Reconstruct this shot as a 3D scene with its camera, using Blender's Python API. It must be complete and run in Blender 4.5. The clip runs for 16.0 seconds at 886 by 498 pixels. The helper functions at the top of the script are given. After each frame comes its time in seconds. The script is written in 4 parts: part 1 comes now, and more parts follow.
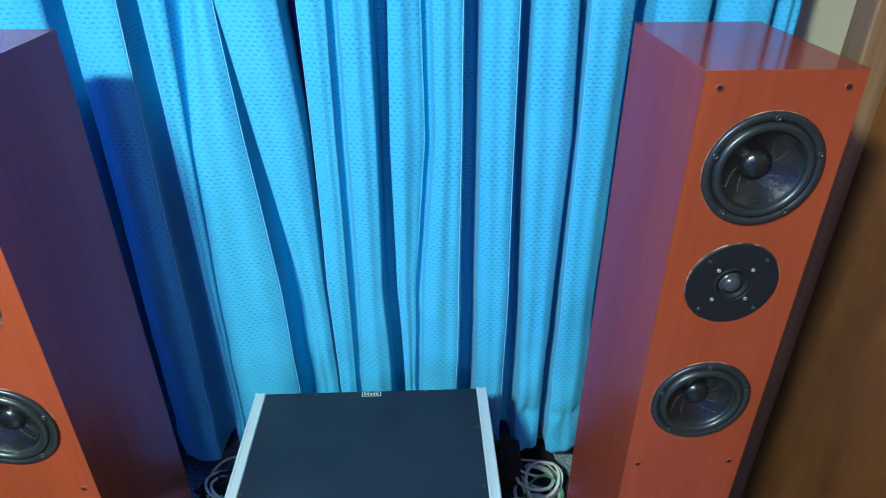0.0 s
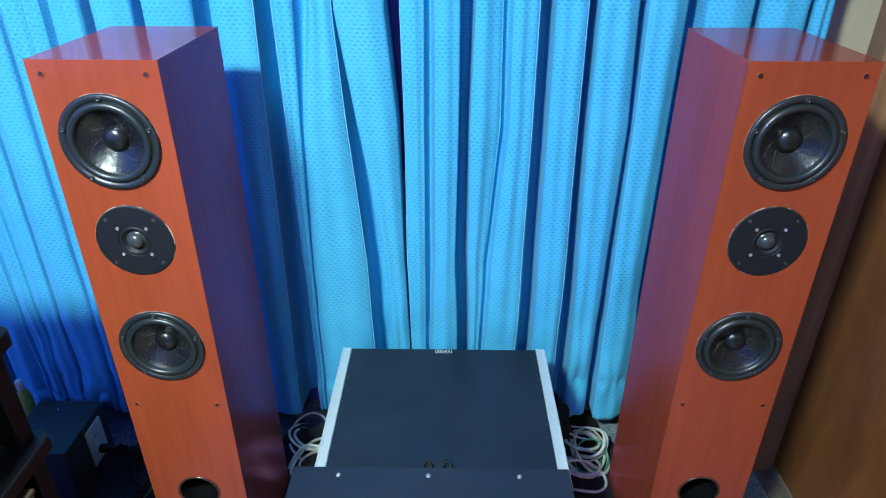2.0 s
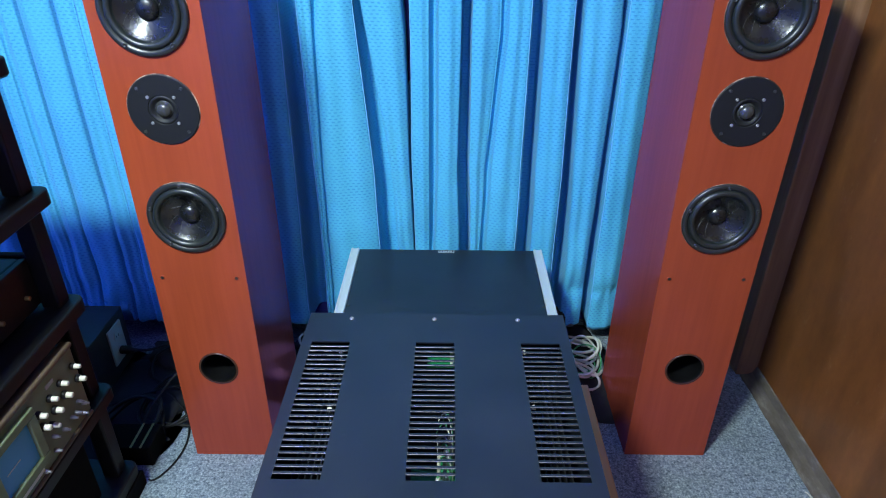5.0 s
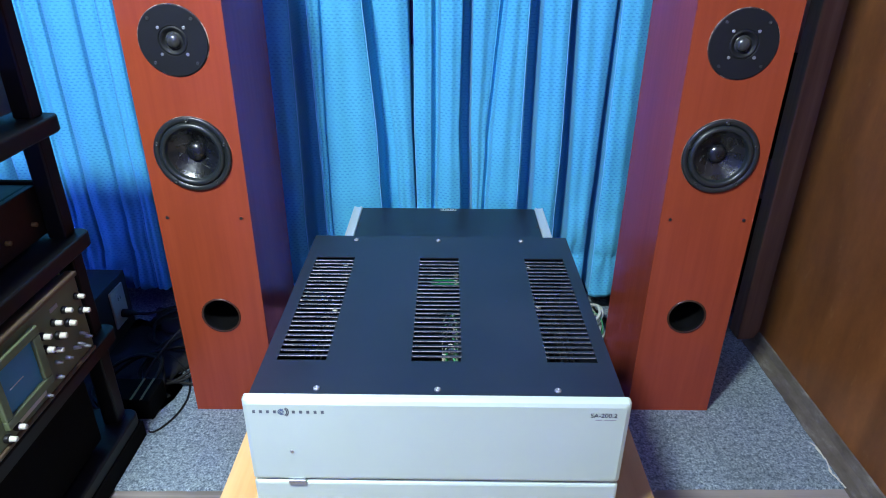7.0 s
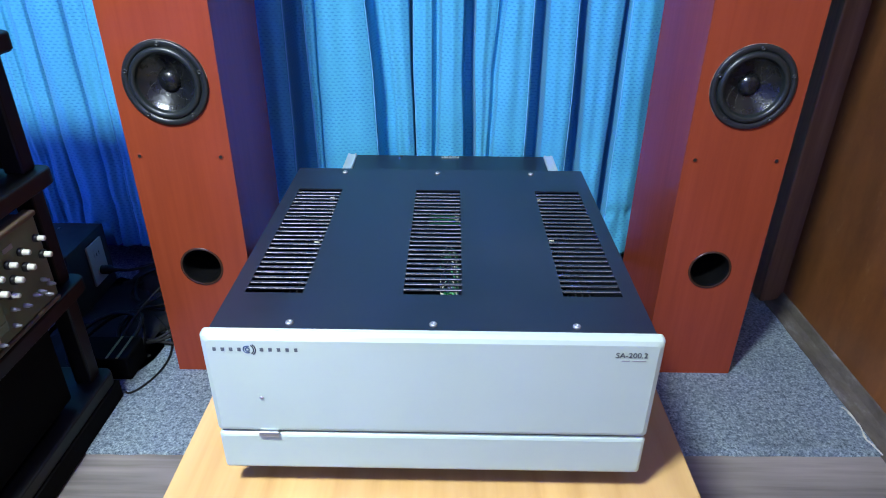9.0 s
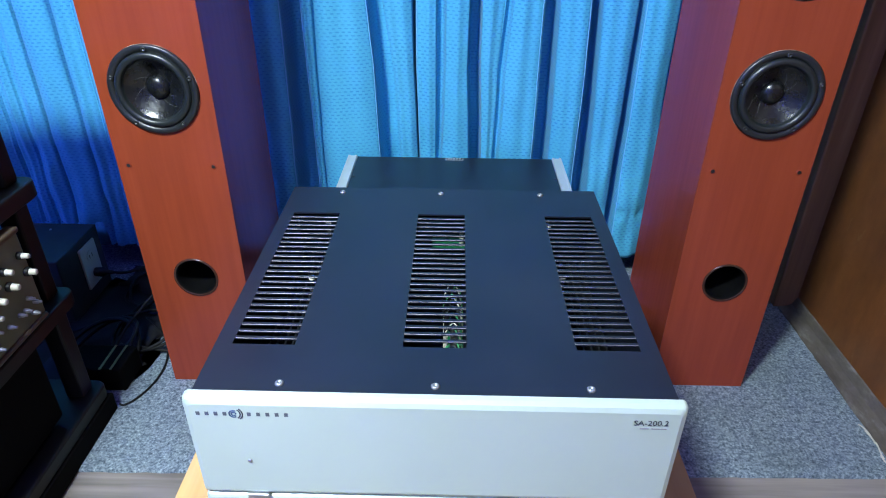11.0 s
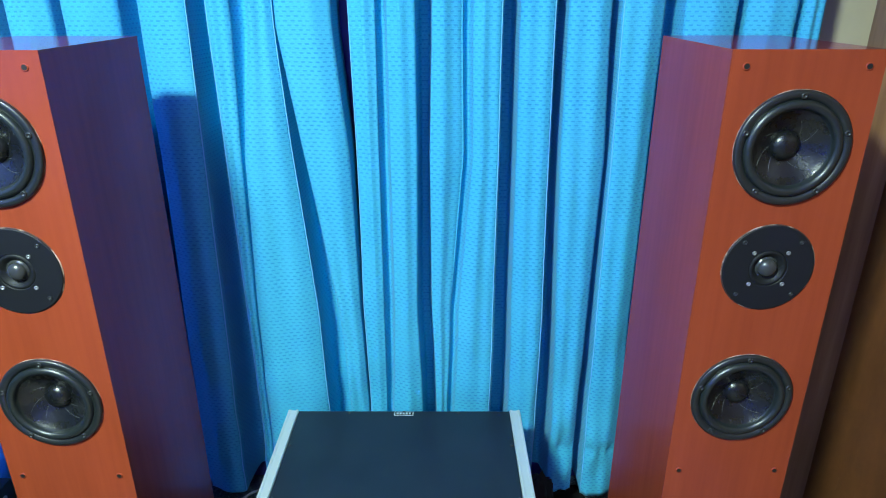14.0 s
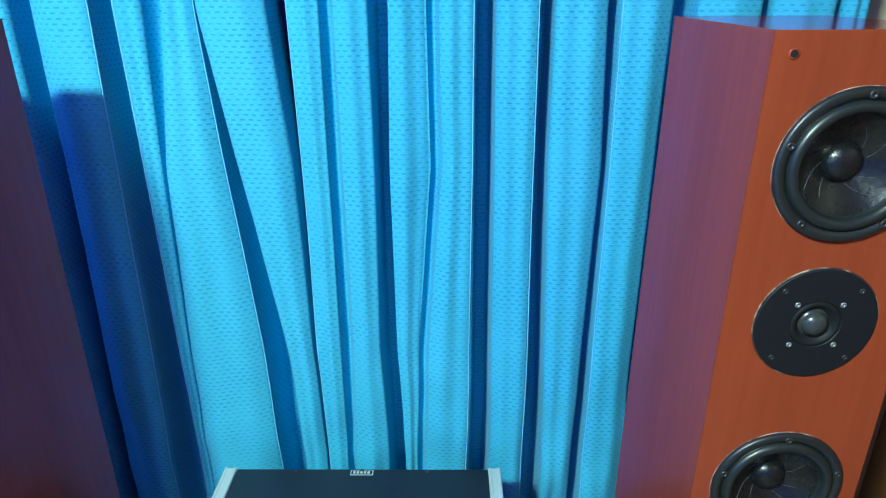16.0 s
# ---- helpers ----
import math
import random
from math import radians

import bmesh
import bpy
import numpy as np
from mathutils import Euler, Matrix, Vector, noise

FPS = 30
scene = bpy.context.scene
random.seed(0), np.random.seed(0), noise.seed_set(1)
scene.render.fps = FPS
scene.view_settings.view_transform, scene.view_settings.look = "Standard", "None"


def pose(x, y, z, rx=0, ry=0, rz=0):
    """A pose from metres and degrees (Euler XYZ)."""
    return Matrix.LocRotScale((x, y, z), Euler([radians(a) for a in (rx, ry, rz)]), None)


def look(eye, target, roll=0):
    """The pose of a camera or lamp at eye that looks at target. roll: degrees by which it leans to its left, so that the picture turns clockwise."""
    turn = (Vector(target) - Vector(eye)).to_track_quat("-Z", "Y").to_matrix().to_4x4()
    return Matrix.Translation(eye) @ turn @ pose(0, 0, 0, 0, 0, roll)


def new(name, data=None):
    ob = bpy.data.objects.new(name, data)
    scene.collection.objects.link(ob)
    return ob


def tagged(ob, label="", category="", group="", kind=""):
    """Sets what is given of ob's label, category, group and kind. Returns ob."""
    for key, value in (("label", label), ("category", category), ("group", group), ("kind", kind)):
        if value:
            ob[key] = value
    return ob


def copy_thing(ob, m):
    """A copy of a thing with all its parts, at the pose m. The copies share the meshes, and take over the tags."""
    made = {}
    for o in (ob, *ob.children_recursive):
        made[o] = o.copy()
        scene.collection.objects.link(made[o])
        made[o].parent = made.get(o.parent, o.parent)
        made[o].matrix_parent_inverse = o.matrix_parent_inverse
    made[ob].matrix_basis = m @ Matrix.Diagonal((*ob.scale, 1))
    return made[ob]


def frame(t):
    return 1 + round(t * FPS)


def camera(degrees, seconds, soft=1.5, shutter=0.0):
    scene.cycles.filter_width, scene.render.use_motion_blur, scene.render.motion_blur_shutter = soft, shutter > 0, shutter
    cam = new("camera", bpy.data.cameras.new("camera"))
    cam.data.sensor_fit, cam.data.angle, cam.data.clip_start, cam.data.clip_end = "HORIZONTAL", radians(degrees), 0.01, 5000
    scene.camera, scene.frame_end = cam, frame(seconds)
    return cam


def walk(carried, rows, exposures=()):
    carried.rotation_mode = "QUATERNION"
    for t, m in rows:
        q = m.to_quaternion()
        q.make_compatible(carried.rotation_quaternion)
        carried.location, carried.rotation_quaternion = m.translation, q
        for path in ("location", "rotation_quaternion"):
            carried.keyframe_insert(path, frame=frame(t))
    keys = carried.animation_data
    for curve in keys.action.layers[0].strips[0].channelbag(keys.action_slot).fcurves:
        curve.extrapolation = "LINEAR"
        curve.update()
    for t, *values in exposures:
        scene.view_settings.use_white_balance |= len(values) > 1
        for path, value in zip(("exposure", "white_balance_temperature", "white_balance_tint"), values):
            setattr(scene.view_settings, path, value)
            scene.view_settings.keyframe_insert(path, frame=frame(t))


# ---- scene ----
cam = camera(69.0, 16.0, soft=1.1)
PATH = [
    (0, (0.1310, -0.0840, 1.4040), (0.1990, 1.6409, 0.3940), 0.00),
    (0.5, (0.0790, -0.1575, 1.4085), (0.1330, 1.5771, 0.4144), -0.05),
    (1, (0.0430, -0.2080, 1.4080), (0.0690, 1.5334, 0.4248), 0.10),
    (1.5, (0.0362, -0.2562, 1.4147), (0.0298, 1.4924, 0.4441), 0.10),
    (2, (0.0255, -0.3155, 1.4135), (0.0085, 1.4405, 0.4564), 0.20),
    (2.5, (0.0098, -0.3707, 1.4052), (-0.0048, 1.3895, 0.4558), 0.30),
    (3, (0.0150, -0.4140, 1.3840), (0.0050, 1.3485, 0.4387), 0.30),
    (3.5, (0.0189, -0.4324, 1.3574), (0.0061, 1.3236, 0.4002), 0.28),
    (4, (0.0078, -0.4508, 1.3348), (-0.0048, 1.2989, 0.3661), 0.36),
    (4.5, (0.0187, -0.4762, 1.3012), (0.0053, 1.2634, 0.3144), 0.34),
    (5.75, (0.0135, -0.5577, 1.1957), (0.0026, 1.1980, 0.2373), 0.39),
    (7, (0.0092, -0.6092, 1.0962), (0.0008, 1.1768, 0.1960), 0.44),
    (7.5, (0.0071, -0.6076, 1.0766), (-0.0051, 1.1773, 0.1743), 0.32),
    (8, (0.0110, -0.5870, 1.0450), (-0.0050, 1.1958, 0.1386), 0.40),
    (8.5, (0.0155, -0.5577, 1.0115), (-0.0015, 1.2135, 0.0826), 0.45),
    (9.65, (0.0163, -0.4909, 0.9454), (-0.0083, 1.2486, -0.0416), 0.47),
    (10.8, (0.0172, -0.4461, 0.9892), (-0.0141, 1.2717, -0.0346), 0.48),
    (11, (0.0150, -0.4410, 1.0130), (-0.0150, 1.2761, -0.0120), 0.50),
    (11.5, (0.0177, -0.4010, 1.0563), (-0.0133, 1.3140, 0.0277), 0.40),
    (12, (0.0143, -0.3540, 1.1037), (-0.0067, 1.3654, 0.0821), 0.50),
    (12.5, (0.0060, -0.3090, 1.1690), (-0.0200, 1.4331, 0.1869), 0.30),
    (13, (0.0130, -0.2930, 1.2320), (-0.0110, 1.4899, 0.3261), 0.30),
    (13.5, (0.0440, -0.2585, 1.2640), (0.0350, 1.5742, 0.4634), 0.15),
    (14, (0.1030, -0.1920, 1.2680), (0.1000, 1.6661, 0.5280), 0.00),
    (14.5, (0.1680, -0.1140, 1.2650), (0.1680, 1.7472, 0.5329), -0.10),
    (15, (0.1950, -0.0500, 1.2590), (0.1990, 1.8076, 0.5178), 0.00),
    (15.5, (0.1990, 0.0060, 1.2470), (0.1960, 1.8629, 0.5040), -0.10),
    (16, (0.1730, 0.0470, 1.2390), (0.1590, 1.8978, 0.4811), -0.20),
]
walk(cam, [(t, look(eye, target, roll)) for t, eye, target, roll in PATH],
     [(0, -0.02, 6900, -19), (2, -0.02, 6900, -11), (3.5, -0.05, 7030, -9), (4.5, -0.12, 6930, -4), (7, -0.12, 6730, 2), (8.5, -0.15, 6680, 4), (11, -0.12, 6680, 2), (12, -0.12, 6730, 0), (13.5, -0.02, 6900, -15), (15, 0.03, 7150, -25), (16, 0.03, 7250, -29)])

# ---------------------------------------------------------------- light
world = bpy.data.worlds.new("world")
scene.world = world
world.use_nodes = True
world.node_tree.nodes["Background"].inputs[0].default_value = (0.8, 0.9, 1.0, 1)
world.node_tree.nodes["Background"].inputs[1].default_value = 0.02
LAMP = (-0.66, -0.68, 2.24)
LAMP_POWER = 725.0
BACK_LAMP = (-0.10, -1.95, 2.24)
BACK_POWER = 65.0


# ---------------------------------------------------------------- materials
def material(name, color, rough=0.5, metal=0.0, spec=0.5, coat=0.0, coat_rough=0.1):
    m = bpy.data.materials.new(name)
    m.use_nodes = True
    b = m.node_tree.nodes["Principled BSDF"]
    b.inputs["Base Color"].default_value = (*color, 1)
    b.inputs["Roughness"].default_value = rough
    b.inputs["Metallic"].default_value = metal
    b.inputs["Specular IOR Level"].default_value = spec
    b.inputs["Coat Weight"].default_value = coat
    b.inputs["Coat Roughness"].default_value = coat_rough
    return m


def nodes_of(m):
    t = m.node_tree
    return t.nodes, t.links, t.nodes["Principled BSDF"]


def noise_node(m, scale, stretch=(1, 1, 1), detail=4.0, rough=0.55, coords="Object"):
    n, l, _ = nodes_of(m)
    tc = n.new("ShaderNodeTexCoord")
    mp = n.new("ShaderNodeMapping")
    mp.inputs["Scale"].default_value = stretch
    nz = n.new("ShaderNodeTexNoise")
    nz.inputs["Scale"].default_value = scale
    nz.inputs["Detail"].default_value = detail
    nz.inputs["Roughness"].default_value = rough
    l.new(tc.outputs[coords], mp.inputs["Vector"])
    l.new(mp.outputs[0], nz.inputs["Vector"])
    return nz.outputs["Fac"]


def ramp(m, fac, stops):
    n, l, _ = nodes_of(m)
    r = n.new("ShaderNodeValToRGB")
    els = r.color_ramp.elements
    while len(els) < len(stops):
        els.new(0.5)
    for e, (p, c) in zip(els, stops):
        e.position, e.color = p, (*c, 1)
    l.new(fac, r.inputs["Fac"])
    return r.outputs["Color"]


def mix(m, fac, a, b, kind="MIX"):
    n, l, _ = nodes_of(m)
    x = n.new("ShaderNodeMix")
    x.data_type, x.blend_type = "RGBA", kind
    for sock, v in ((x.inputs[0], fac), (x.inputs[6], a), (x.inputs[7], b)):
        if isinstance(v, (int, float)):
            sock.default_value = v
        elif isinstance(v, tuple):
            sock.default_value = (*v, 1)
        else:
            l.new(v, sock)
    return x.outputs[2]


def math_node(m, op, a, b=None):
    n, l, _ = nodes_of(m)
    x = n.new("ShaderNodeMath")
    x.operation = op
    for sock, v in zip(x.inputs, (a, b)):
        if v is None:
            continue
        if isinstance(v, (int, float)):
            sock.default_value = v
        else:
            l.new(v, sock)
    return x.outputs[0]


def bump(m, height, strength=0.3, distance=0.002):
    n, l, b = nodes_of(m)
    x = n.new("ShaderNodeBump")
    x.inputs["Strength"].default_value = strength
    x.inputs["Distance"].default_value = distance
    l.new(height, x.inputs["Height"])
    l.new(x.outputs[0], b.inputs["Normal"])


def set_color(m, c):
    n, l, b = nodes_of(m)
    l.new(c, b.inputs["Base Color"])


def set_rough(m, fac, lo, hi):
    n, l, b = nodes_of(m)
    r = n.new("ShaderNodeMapRange")
    r.inputs["To Min"].default_value, r.inputs["To Max"].default_value = lo, hi
    l.new(fac, r.inputs["Value"])
    l.new(r.outputs[0], b.inputs["Roughness"])


def wood(name, dark, mid, light, rough=(0.3, 0.45), axis=2, grain=60, spec=0.5, blotch=(0.72, 1.1)):
    m = material(name, mid, spec=spec)
    st = [1.0, 1.0, 1.0]
    st[axis] = 0.05
    fine = noise_node(m, grain, tuple(st), 6)
    big = noise_node(m, 5, tuple(0.25 if i == axis else 1.0 for i in range(3)), 3)
    c1 = ramp(m, fine, [(0.25, dark), (0.5, mid), (0.8, light)])
    c2 = ramp(m, big, [(0.3, (blotch[0],) * 3), (0.7, (blotch[1], blotch[1] * 0.98, blotch[1] * 0.95))])
    set_color(m, mix(m, 1.0, c1, c2, "MULTIPLY"))
    set_rough(m, big, *rough)
    bump(m, fine, 0.08, 0.0008)
    return m


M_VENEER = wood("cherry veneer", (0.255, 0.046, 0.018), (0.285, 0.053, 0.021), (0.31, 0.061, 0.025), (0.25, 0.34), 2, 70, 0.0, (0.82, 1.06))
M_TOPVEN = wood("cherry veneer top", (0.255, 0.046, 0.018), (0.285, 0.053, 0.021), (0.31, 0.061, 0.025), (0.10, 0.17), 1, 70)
M_PANEL = wood("brown wall panel", (0.135, 0.048, 0.015), (0.165, 0.062, 0.019), (0.19, 0.076, 0.026), (0.28, 0.42), 2, 12, 0.4, (0.62, 1.25))


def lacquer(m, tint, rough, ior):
    """Gloss over the wood, stronger at a slant; its violet tint colours the curtain's reflection."""
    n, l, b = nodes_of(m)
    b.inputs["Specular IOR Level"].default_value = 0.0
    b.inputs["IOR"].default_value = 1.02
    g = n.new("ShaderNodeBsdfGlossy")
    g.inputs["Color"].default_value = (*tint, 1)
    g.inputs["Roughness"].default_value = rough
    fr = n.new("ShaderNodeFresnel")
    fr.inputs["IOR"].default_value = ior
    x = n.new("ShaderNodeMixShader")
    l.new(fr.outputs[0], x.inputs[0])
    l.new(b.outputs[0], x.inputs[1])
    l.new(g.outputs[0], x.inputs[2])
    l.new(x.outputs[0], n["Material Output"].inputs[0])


# the violet of the reflected light is put into these gloss colours
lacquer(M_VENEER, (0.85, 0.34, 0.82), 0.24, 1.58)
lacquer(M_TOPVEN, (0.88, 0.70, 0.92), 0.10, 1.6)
_n, _l, _b = nodes_of(M_PANEL)
_src = _b.inputs["Base Color"].links[0].from_socket
set_color(M_PANEL, mix(M_PANEL, 1.0, _src, ramp(M_PANEL, noise_node(M_PANEL, 38, (1, 1, 0.5), 6, 0.7), [(0.3, (0.84, 0.82, 0.80)), (0.7, (1.12, 1.1, 1.08))]), "MULTIPLY"))
_src = nodes_of(M_PANEL)[2].inputs["Base Color"].links[0].from_socket
set_color(M_PANEL, mix(M_PANEL, ramp(M_PANEL, noise_node(M_PANEL, 26, (1, 1, 0.45), 9, 0.75), [(0.60, (0.0, 0.0, 0.0)), (0.78, (0.55, 0.55, 0.55))]), _src, (0.30, 0.19, 0.11)))
M_POST = wood("weathered post wood", (0.15, 0.075, 0.034), (0.235, 0.125, 0.06), (0.32, 0.185, 0.10), (0.5, 0.7), 2, 45)
M_STAND = wood("yellow pine", (0.44, 0.245, 0.085), (0.54, 0.325, 0.13), (0.61, 0.39, 0.175), (0.35, 0.5), 1, 40)
M_SILL = wood("grey worn floorboard", (0.13, 0.112, 0.10), (0.235, 0.205, 0.19), (0.33, 0.295, 0.275), (0.6, 0.8), 0, 55, 0.3, (0.6, 1.2))
M_DARKWOOD = wood("dark red wood", (0.006, 0.003, 0.002), (0.012, 0.006, 0.004), (0.022, 0.010, 0.007), (0.7, 0.85), 1, 50, 0.2)

M_BLACKTOP = material("black painted steel", (0.018, 0.019, 0.022), 0.36, 0.0, 0.48)
_f = noise_node(M_BLACKTOP, 900, detail=2)
_g = noise_node(M_BLACKTOP, 7, detail=4)
set_color(M_BLACKTOP, ramp(M_BLACKTOP, _g, [(0.3, (0.008, 0.010, 0.018)), (0.75, (0.014, 0.017, 0.028))]))
set_rough(M_BLACKTOP, _g, 0.30, 0.40)
bump(M_BLACKTOP, _f, 0.12, 0.0004)

M_ALU = material("satin anodised aluminium", (0.60, 0.66, 0.68), 0.45, 0.45)
_f = noise_node(M_ALU, 420, (0.012, 1, 1), 3)
_g = noise_node(M_ALU, 6, detail=3)
set_color(M_ALU, ramp(M_ALU, _g, [(0.3, (0.50, 0.585, 0.51)), (0.7, (0.54, 0.625, 0.55))]))
set_rough(M_ALU, _g, 0.38, 0.44)
bump(M_ALU, _f, 0.2, 0.0005)
_n, _l, _b = nodes_of(M_ALU)
_tg = _n.new("ShaderNodeCombineXYZ")
_tg.inputs["Z"].default_value = 1.0
_l.new(_tg.outputs[0], _b.inputs["Tangent"])
_b.inputs["Anisotropic"].default_value = 0.8
_b.inputs["Metallic"].default_value = 0.32

M_RAIL = material("anodised aluminium rail", (0.62, 0.66, 0.66), 0.42, 0.45)
_g = noise_node(M_RAIL, 30, (1, 0.05, 1), 3)
set_rough(M_RAIL, _g, 0.3, 0.48)
M_CUT = material("bare cut steel edge", (0.22, 0.195, 0.225), 0.5, 0.6)
M_STEEL = material("screw steel", (0.55, 0.56, 0.58), 0.3, 1.0)
M_LIDSCREW = material("grey zinc screw", (0.30, 0.31, 0.34), 0.45, 0.7)
M_DARKSTEEL = material("dark screw", (0.06, 0.065, 0.07), 0.35, 0.7)
M_RING = material("cast driver frame", (0.013, 0.016, 0.019), 0.36, 0.0, 0.6)
bump(M_RING, noise_node(M_RING, 700, detail=2), 0.15, 0.0004)
M_RUBBER = material("rubber surround", (0.012, 0.016, 0.018), 0.36, 0.0, 0.6)
M_CONE = material("black coated paper cone", (0.007, 0.008, 0.010), 0.3, 0.0, 0.6)
set_rough(M_CONE, noise_node(M_CONE, 60, detail=4), 0.20, 0.36)
bump(M_CONE, noise_node(M_CONE, 130, detail=5), 0.55, 0.0012)
M_SLIT = material("grey glue line", (0.10, 0.105, 0.11), 0.3)
M_DOME = material("black silk dome", (0.035, 0.037, 0.04), 0.26, 0.0, 0.6)
M_PLATE = material("matt black plate", (0.009, 0.010, 0.013), 0.55, 0.0, 0.25)
set_rough(M_PLATE, noise_node(M_PLATE, 40, detail=4), 0.45, 0.62)
M_HOLE = material("black inside", (0.006, 0.006, 0.007), 0.6)
M_RIM = material("worn raw edge", (0.25, 0.13, 0.08), 0.7)
set_color(M_RIM, ramp(M_RIM, noise_node(M_RIM, 28, detail=4), [(0.48, (0.05, 0.018, 0.012)), (0.62, (0.45, 0.33, 0.25))]))
M_PORT = material("dark brown moulded rim", (0.045, 0.018, 0.012), 0.25, 0.0, 0.6)
M_RACK = material("black lacquer", (0.005, 0.005, 0.006), 0.45, 0.0, 0.28)
set_rough(M_RACK, noise_node(M_RACK, 25, detail=5), 0.4, 0.55)
# darker copy of the black: shade of low rack and port put into colour
M_DEEP = material("near-black shade", (0.002, 0.002, 0.0025), 0.85, 0.0, 0.08)
bump(M_DEEP, noise_node(M_DEEP, 200, detail=3), 0.2, 0.001)
M_BLACK = material("black plastic", (0.008, 0.008, 0.009), 0.5, 0.0, 0.3)
set_rough(M_BLACK, noise_node(M_BLACK, 35, detail=4), 0.35, 0.6)
M_BLACKBOX = material("black box paint", (0.022, 0.024, 0.028), 0.5)
set_rough(M_BLACKBOX, noise_node(M_BLACKBOX, 20, detail=5), 0.4, 0.65)
M_GREY = material("grey metal front", (0.30, 0.29, 0.31), 0.45, 0.4)
M_TAN = material("olive tan instrument paint", (0.24, 0.20, 0.12), 0.5)
set_color(M_TAN, ramp(M_TAN, noise_node(M_TAN, 14, detail=5), [(0.3, (0.095, 0.120, 0.065)), (0.7, (0.135, 0.165, 0.090))]))
M_BROWNCASE = material("brown instrument case", (0.085, 0.055, 0.032), 0.55)
set_color(M_BROWNCASE, ramp(M_BROWNCASE, noise_node(M_BROWNCASE, 12, detail=5), [(0.3, (0.060, 0.040, 0.025)), (0.7, (0.095, 0.066, 0.042))]))
M_SCREEN = material("blue instrument screen", (0.05, 0.24, 0.42), 0.3)
M_BRASS = material("dull brass", (0.22, 0.15, 0.06), 0.45, 0.6)
M_DUST = material("dusty grey timber", (0.2, 0.18, 0.16), 0.8)
set_color(M_DUST, ramp(M_DUST, noise_node(M_DUST, 22, (1, 0.35, 1), 6, 0.7), [(0.3, (0.045, 0.034, 0.026)), (0.55, (0.095, 0.080, 0.066)), (0.75, (0.21, 0.195, 0.18))]))
bump(M_DUST, noise_node(M_DUST, 120, detail=4), 0.4, 0.002)
M_KNOB = material("cream knob", (0.56, 0.54, 0.46), 0.4)
M_WHITEPL = material("white plastic plate", (0.55, 0.54, 0.50), 0.45)
M_CABLEW = material("white cable", (0.62, 0.62, 0.54), 0.45)
set_color(M_CABLEW, ramp(M_CABLEW, noise_node(M_CABLEW, 60, detail=3), [(0.3, (0.50, 0.50, 0.42)), (0.7, (0.68, 0.68, 0.61))]))
M_CABLEB = material("black cable", (0.008, 0.008, 0.009), 0.6, 0.0, 0.2)
M_BOTTLE = material("yellow-green plastic", (0.36, 0.38, 0.06), 0.35)
M_CABLEG = material("green cable", (0.05, 0.25, 0.10), 0.45)
M_PCB = material("green circuit board", (0.012, 0.16, 0.055), 0.4)
M_BLUEINK = material("blue ink", (0.02, 0.06, 0.16), 0.5)
M_SOFTINK = material("faded grey ink", (0.09, 0.105, 0.13), 0.5)
M_INK = material("dark ink", (0.015, 0.018, 0.03), 0.5)
# for the cloth, and for flat sheets that darken the shaded carpet
M_CLOTH_SHADE = material("black cloth and shade", (0.010, 0.010, 0.012), 0.95)
bump(M_CLOTH_SHADE, noise_node(M_CLOTH_SHADE, 300, detail=3), 0.5, 0.002)

# blue set to tint the fill light, and to darken the curtain's slit
M_WALL = material("blue fill and shade wall", (0.10, 0.11, 0.32), 0.85)
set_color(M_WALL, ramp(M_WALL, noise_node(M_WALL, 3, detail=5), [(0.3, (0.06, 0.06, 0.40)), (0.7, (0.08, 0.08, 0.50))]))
# blue chosen to bounce blue light into the curtain's shaded parts
M_WESTWALL = material("blue bounce wall", (0.10, 0.25, 0.75), 0.85)
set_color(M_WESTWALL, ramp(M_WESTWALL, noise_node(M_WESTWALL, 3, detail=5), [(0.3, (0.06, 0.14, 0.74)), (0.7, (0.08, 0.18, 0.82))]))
M_BEIGE = material("beige plaster", (0.70, 0.60, 0.44), 0.85)
set_color(M_BEIGE, ramp(M_BEIGE, noise_node(M_BEIGE, 5, detail=5), [(0.3, (0.54, 0.46, 0.34)), (0.7, (0.64, 0.56, 0.42))]))
bump(M_BEIGE, noise_node(M_BEIGE, 250, detail=3), 0.2, 0.001)
# saturated blue so that the unseen ceiling throws blue fill light
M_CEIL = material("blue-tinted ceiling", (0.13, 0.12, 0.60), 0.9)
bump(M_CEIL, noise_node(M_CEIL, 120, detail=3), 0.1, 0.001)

M_CARPET = material("blue-grey speckled carpet", (0.2, 0.24, 0.3), 0.98, 0, 0.1)
_s = noise_node(M_CARPET, 185, detail=3, rough=0.75)
_t = noise_node(M_CARPET, 75, detail=2, rough=0.6)
_b = noise_node(M_CARPET, 4, detail=4)
_c = ramp(M_CARPET, _s, [(0.34, (0.070, 0.092, 0.12)), (0.46, (0.17, 0.21, 0.25)), (0.58, (0.27, 0.325, 0.37)), (0.70, (0.48, 0.56, 0.59))])
_c = mix(M_CARPET, 1.0, _c, ramp(M_CARPET, _t, [(0.34, (0.62, 0.64, 0.68)), (0.55, (1.08, 1.08, 1.08))]), "MULTIPLY")
set_color(M_CARPET, mix(M_CARPET, 1.0, _c, ramp(M_CARPET, _b, [(0.3, (0.85, 0.85, 0.83)), (0.7, (1.2, 1.2, 1.2))]), "MULTIPLY"))
bump(M_CARPET, noise_node(M_CARPET, 420, detail=4, rough=0.8), 0.9, 0.004)


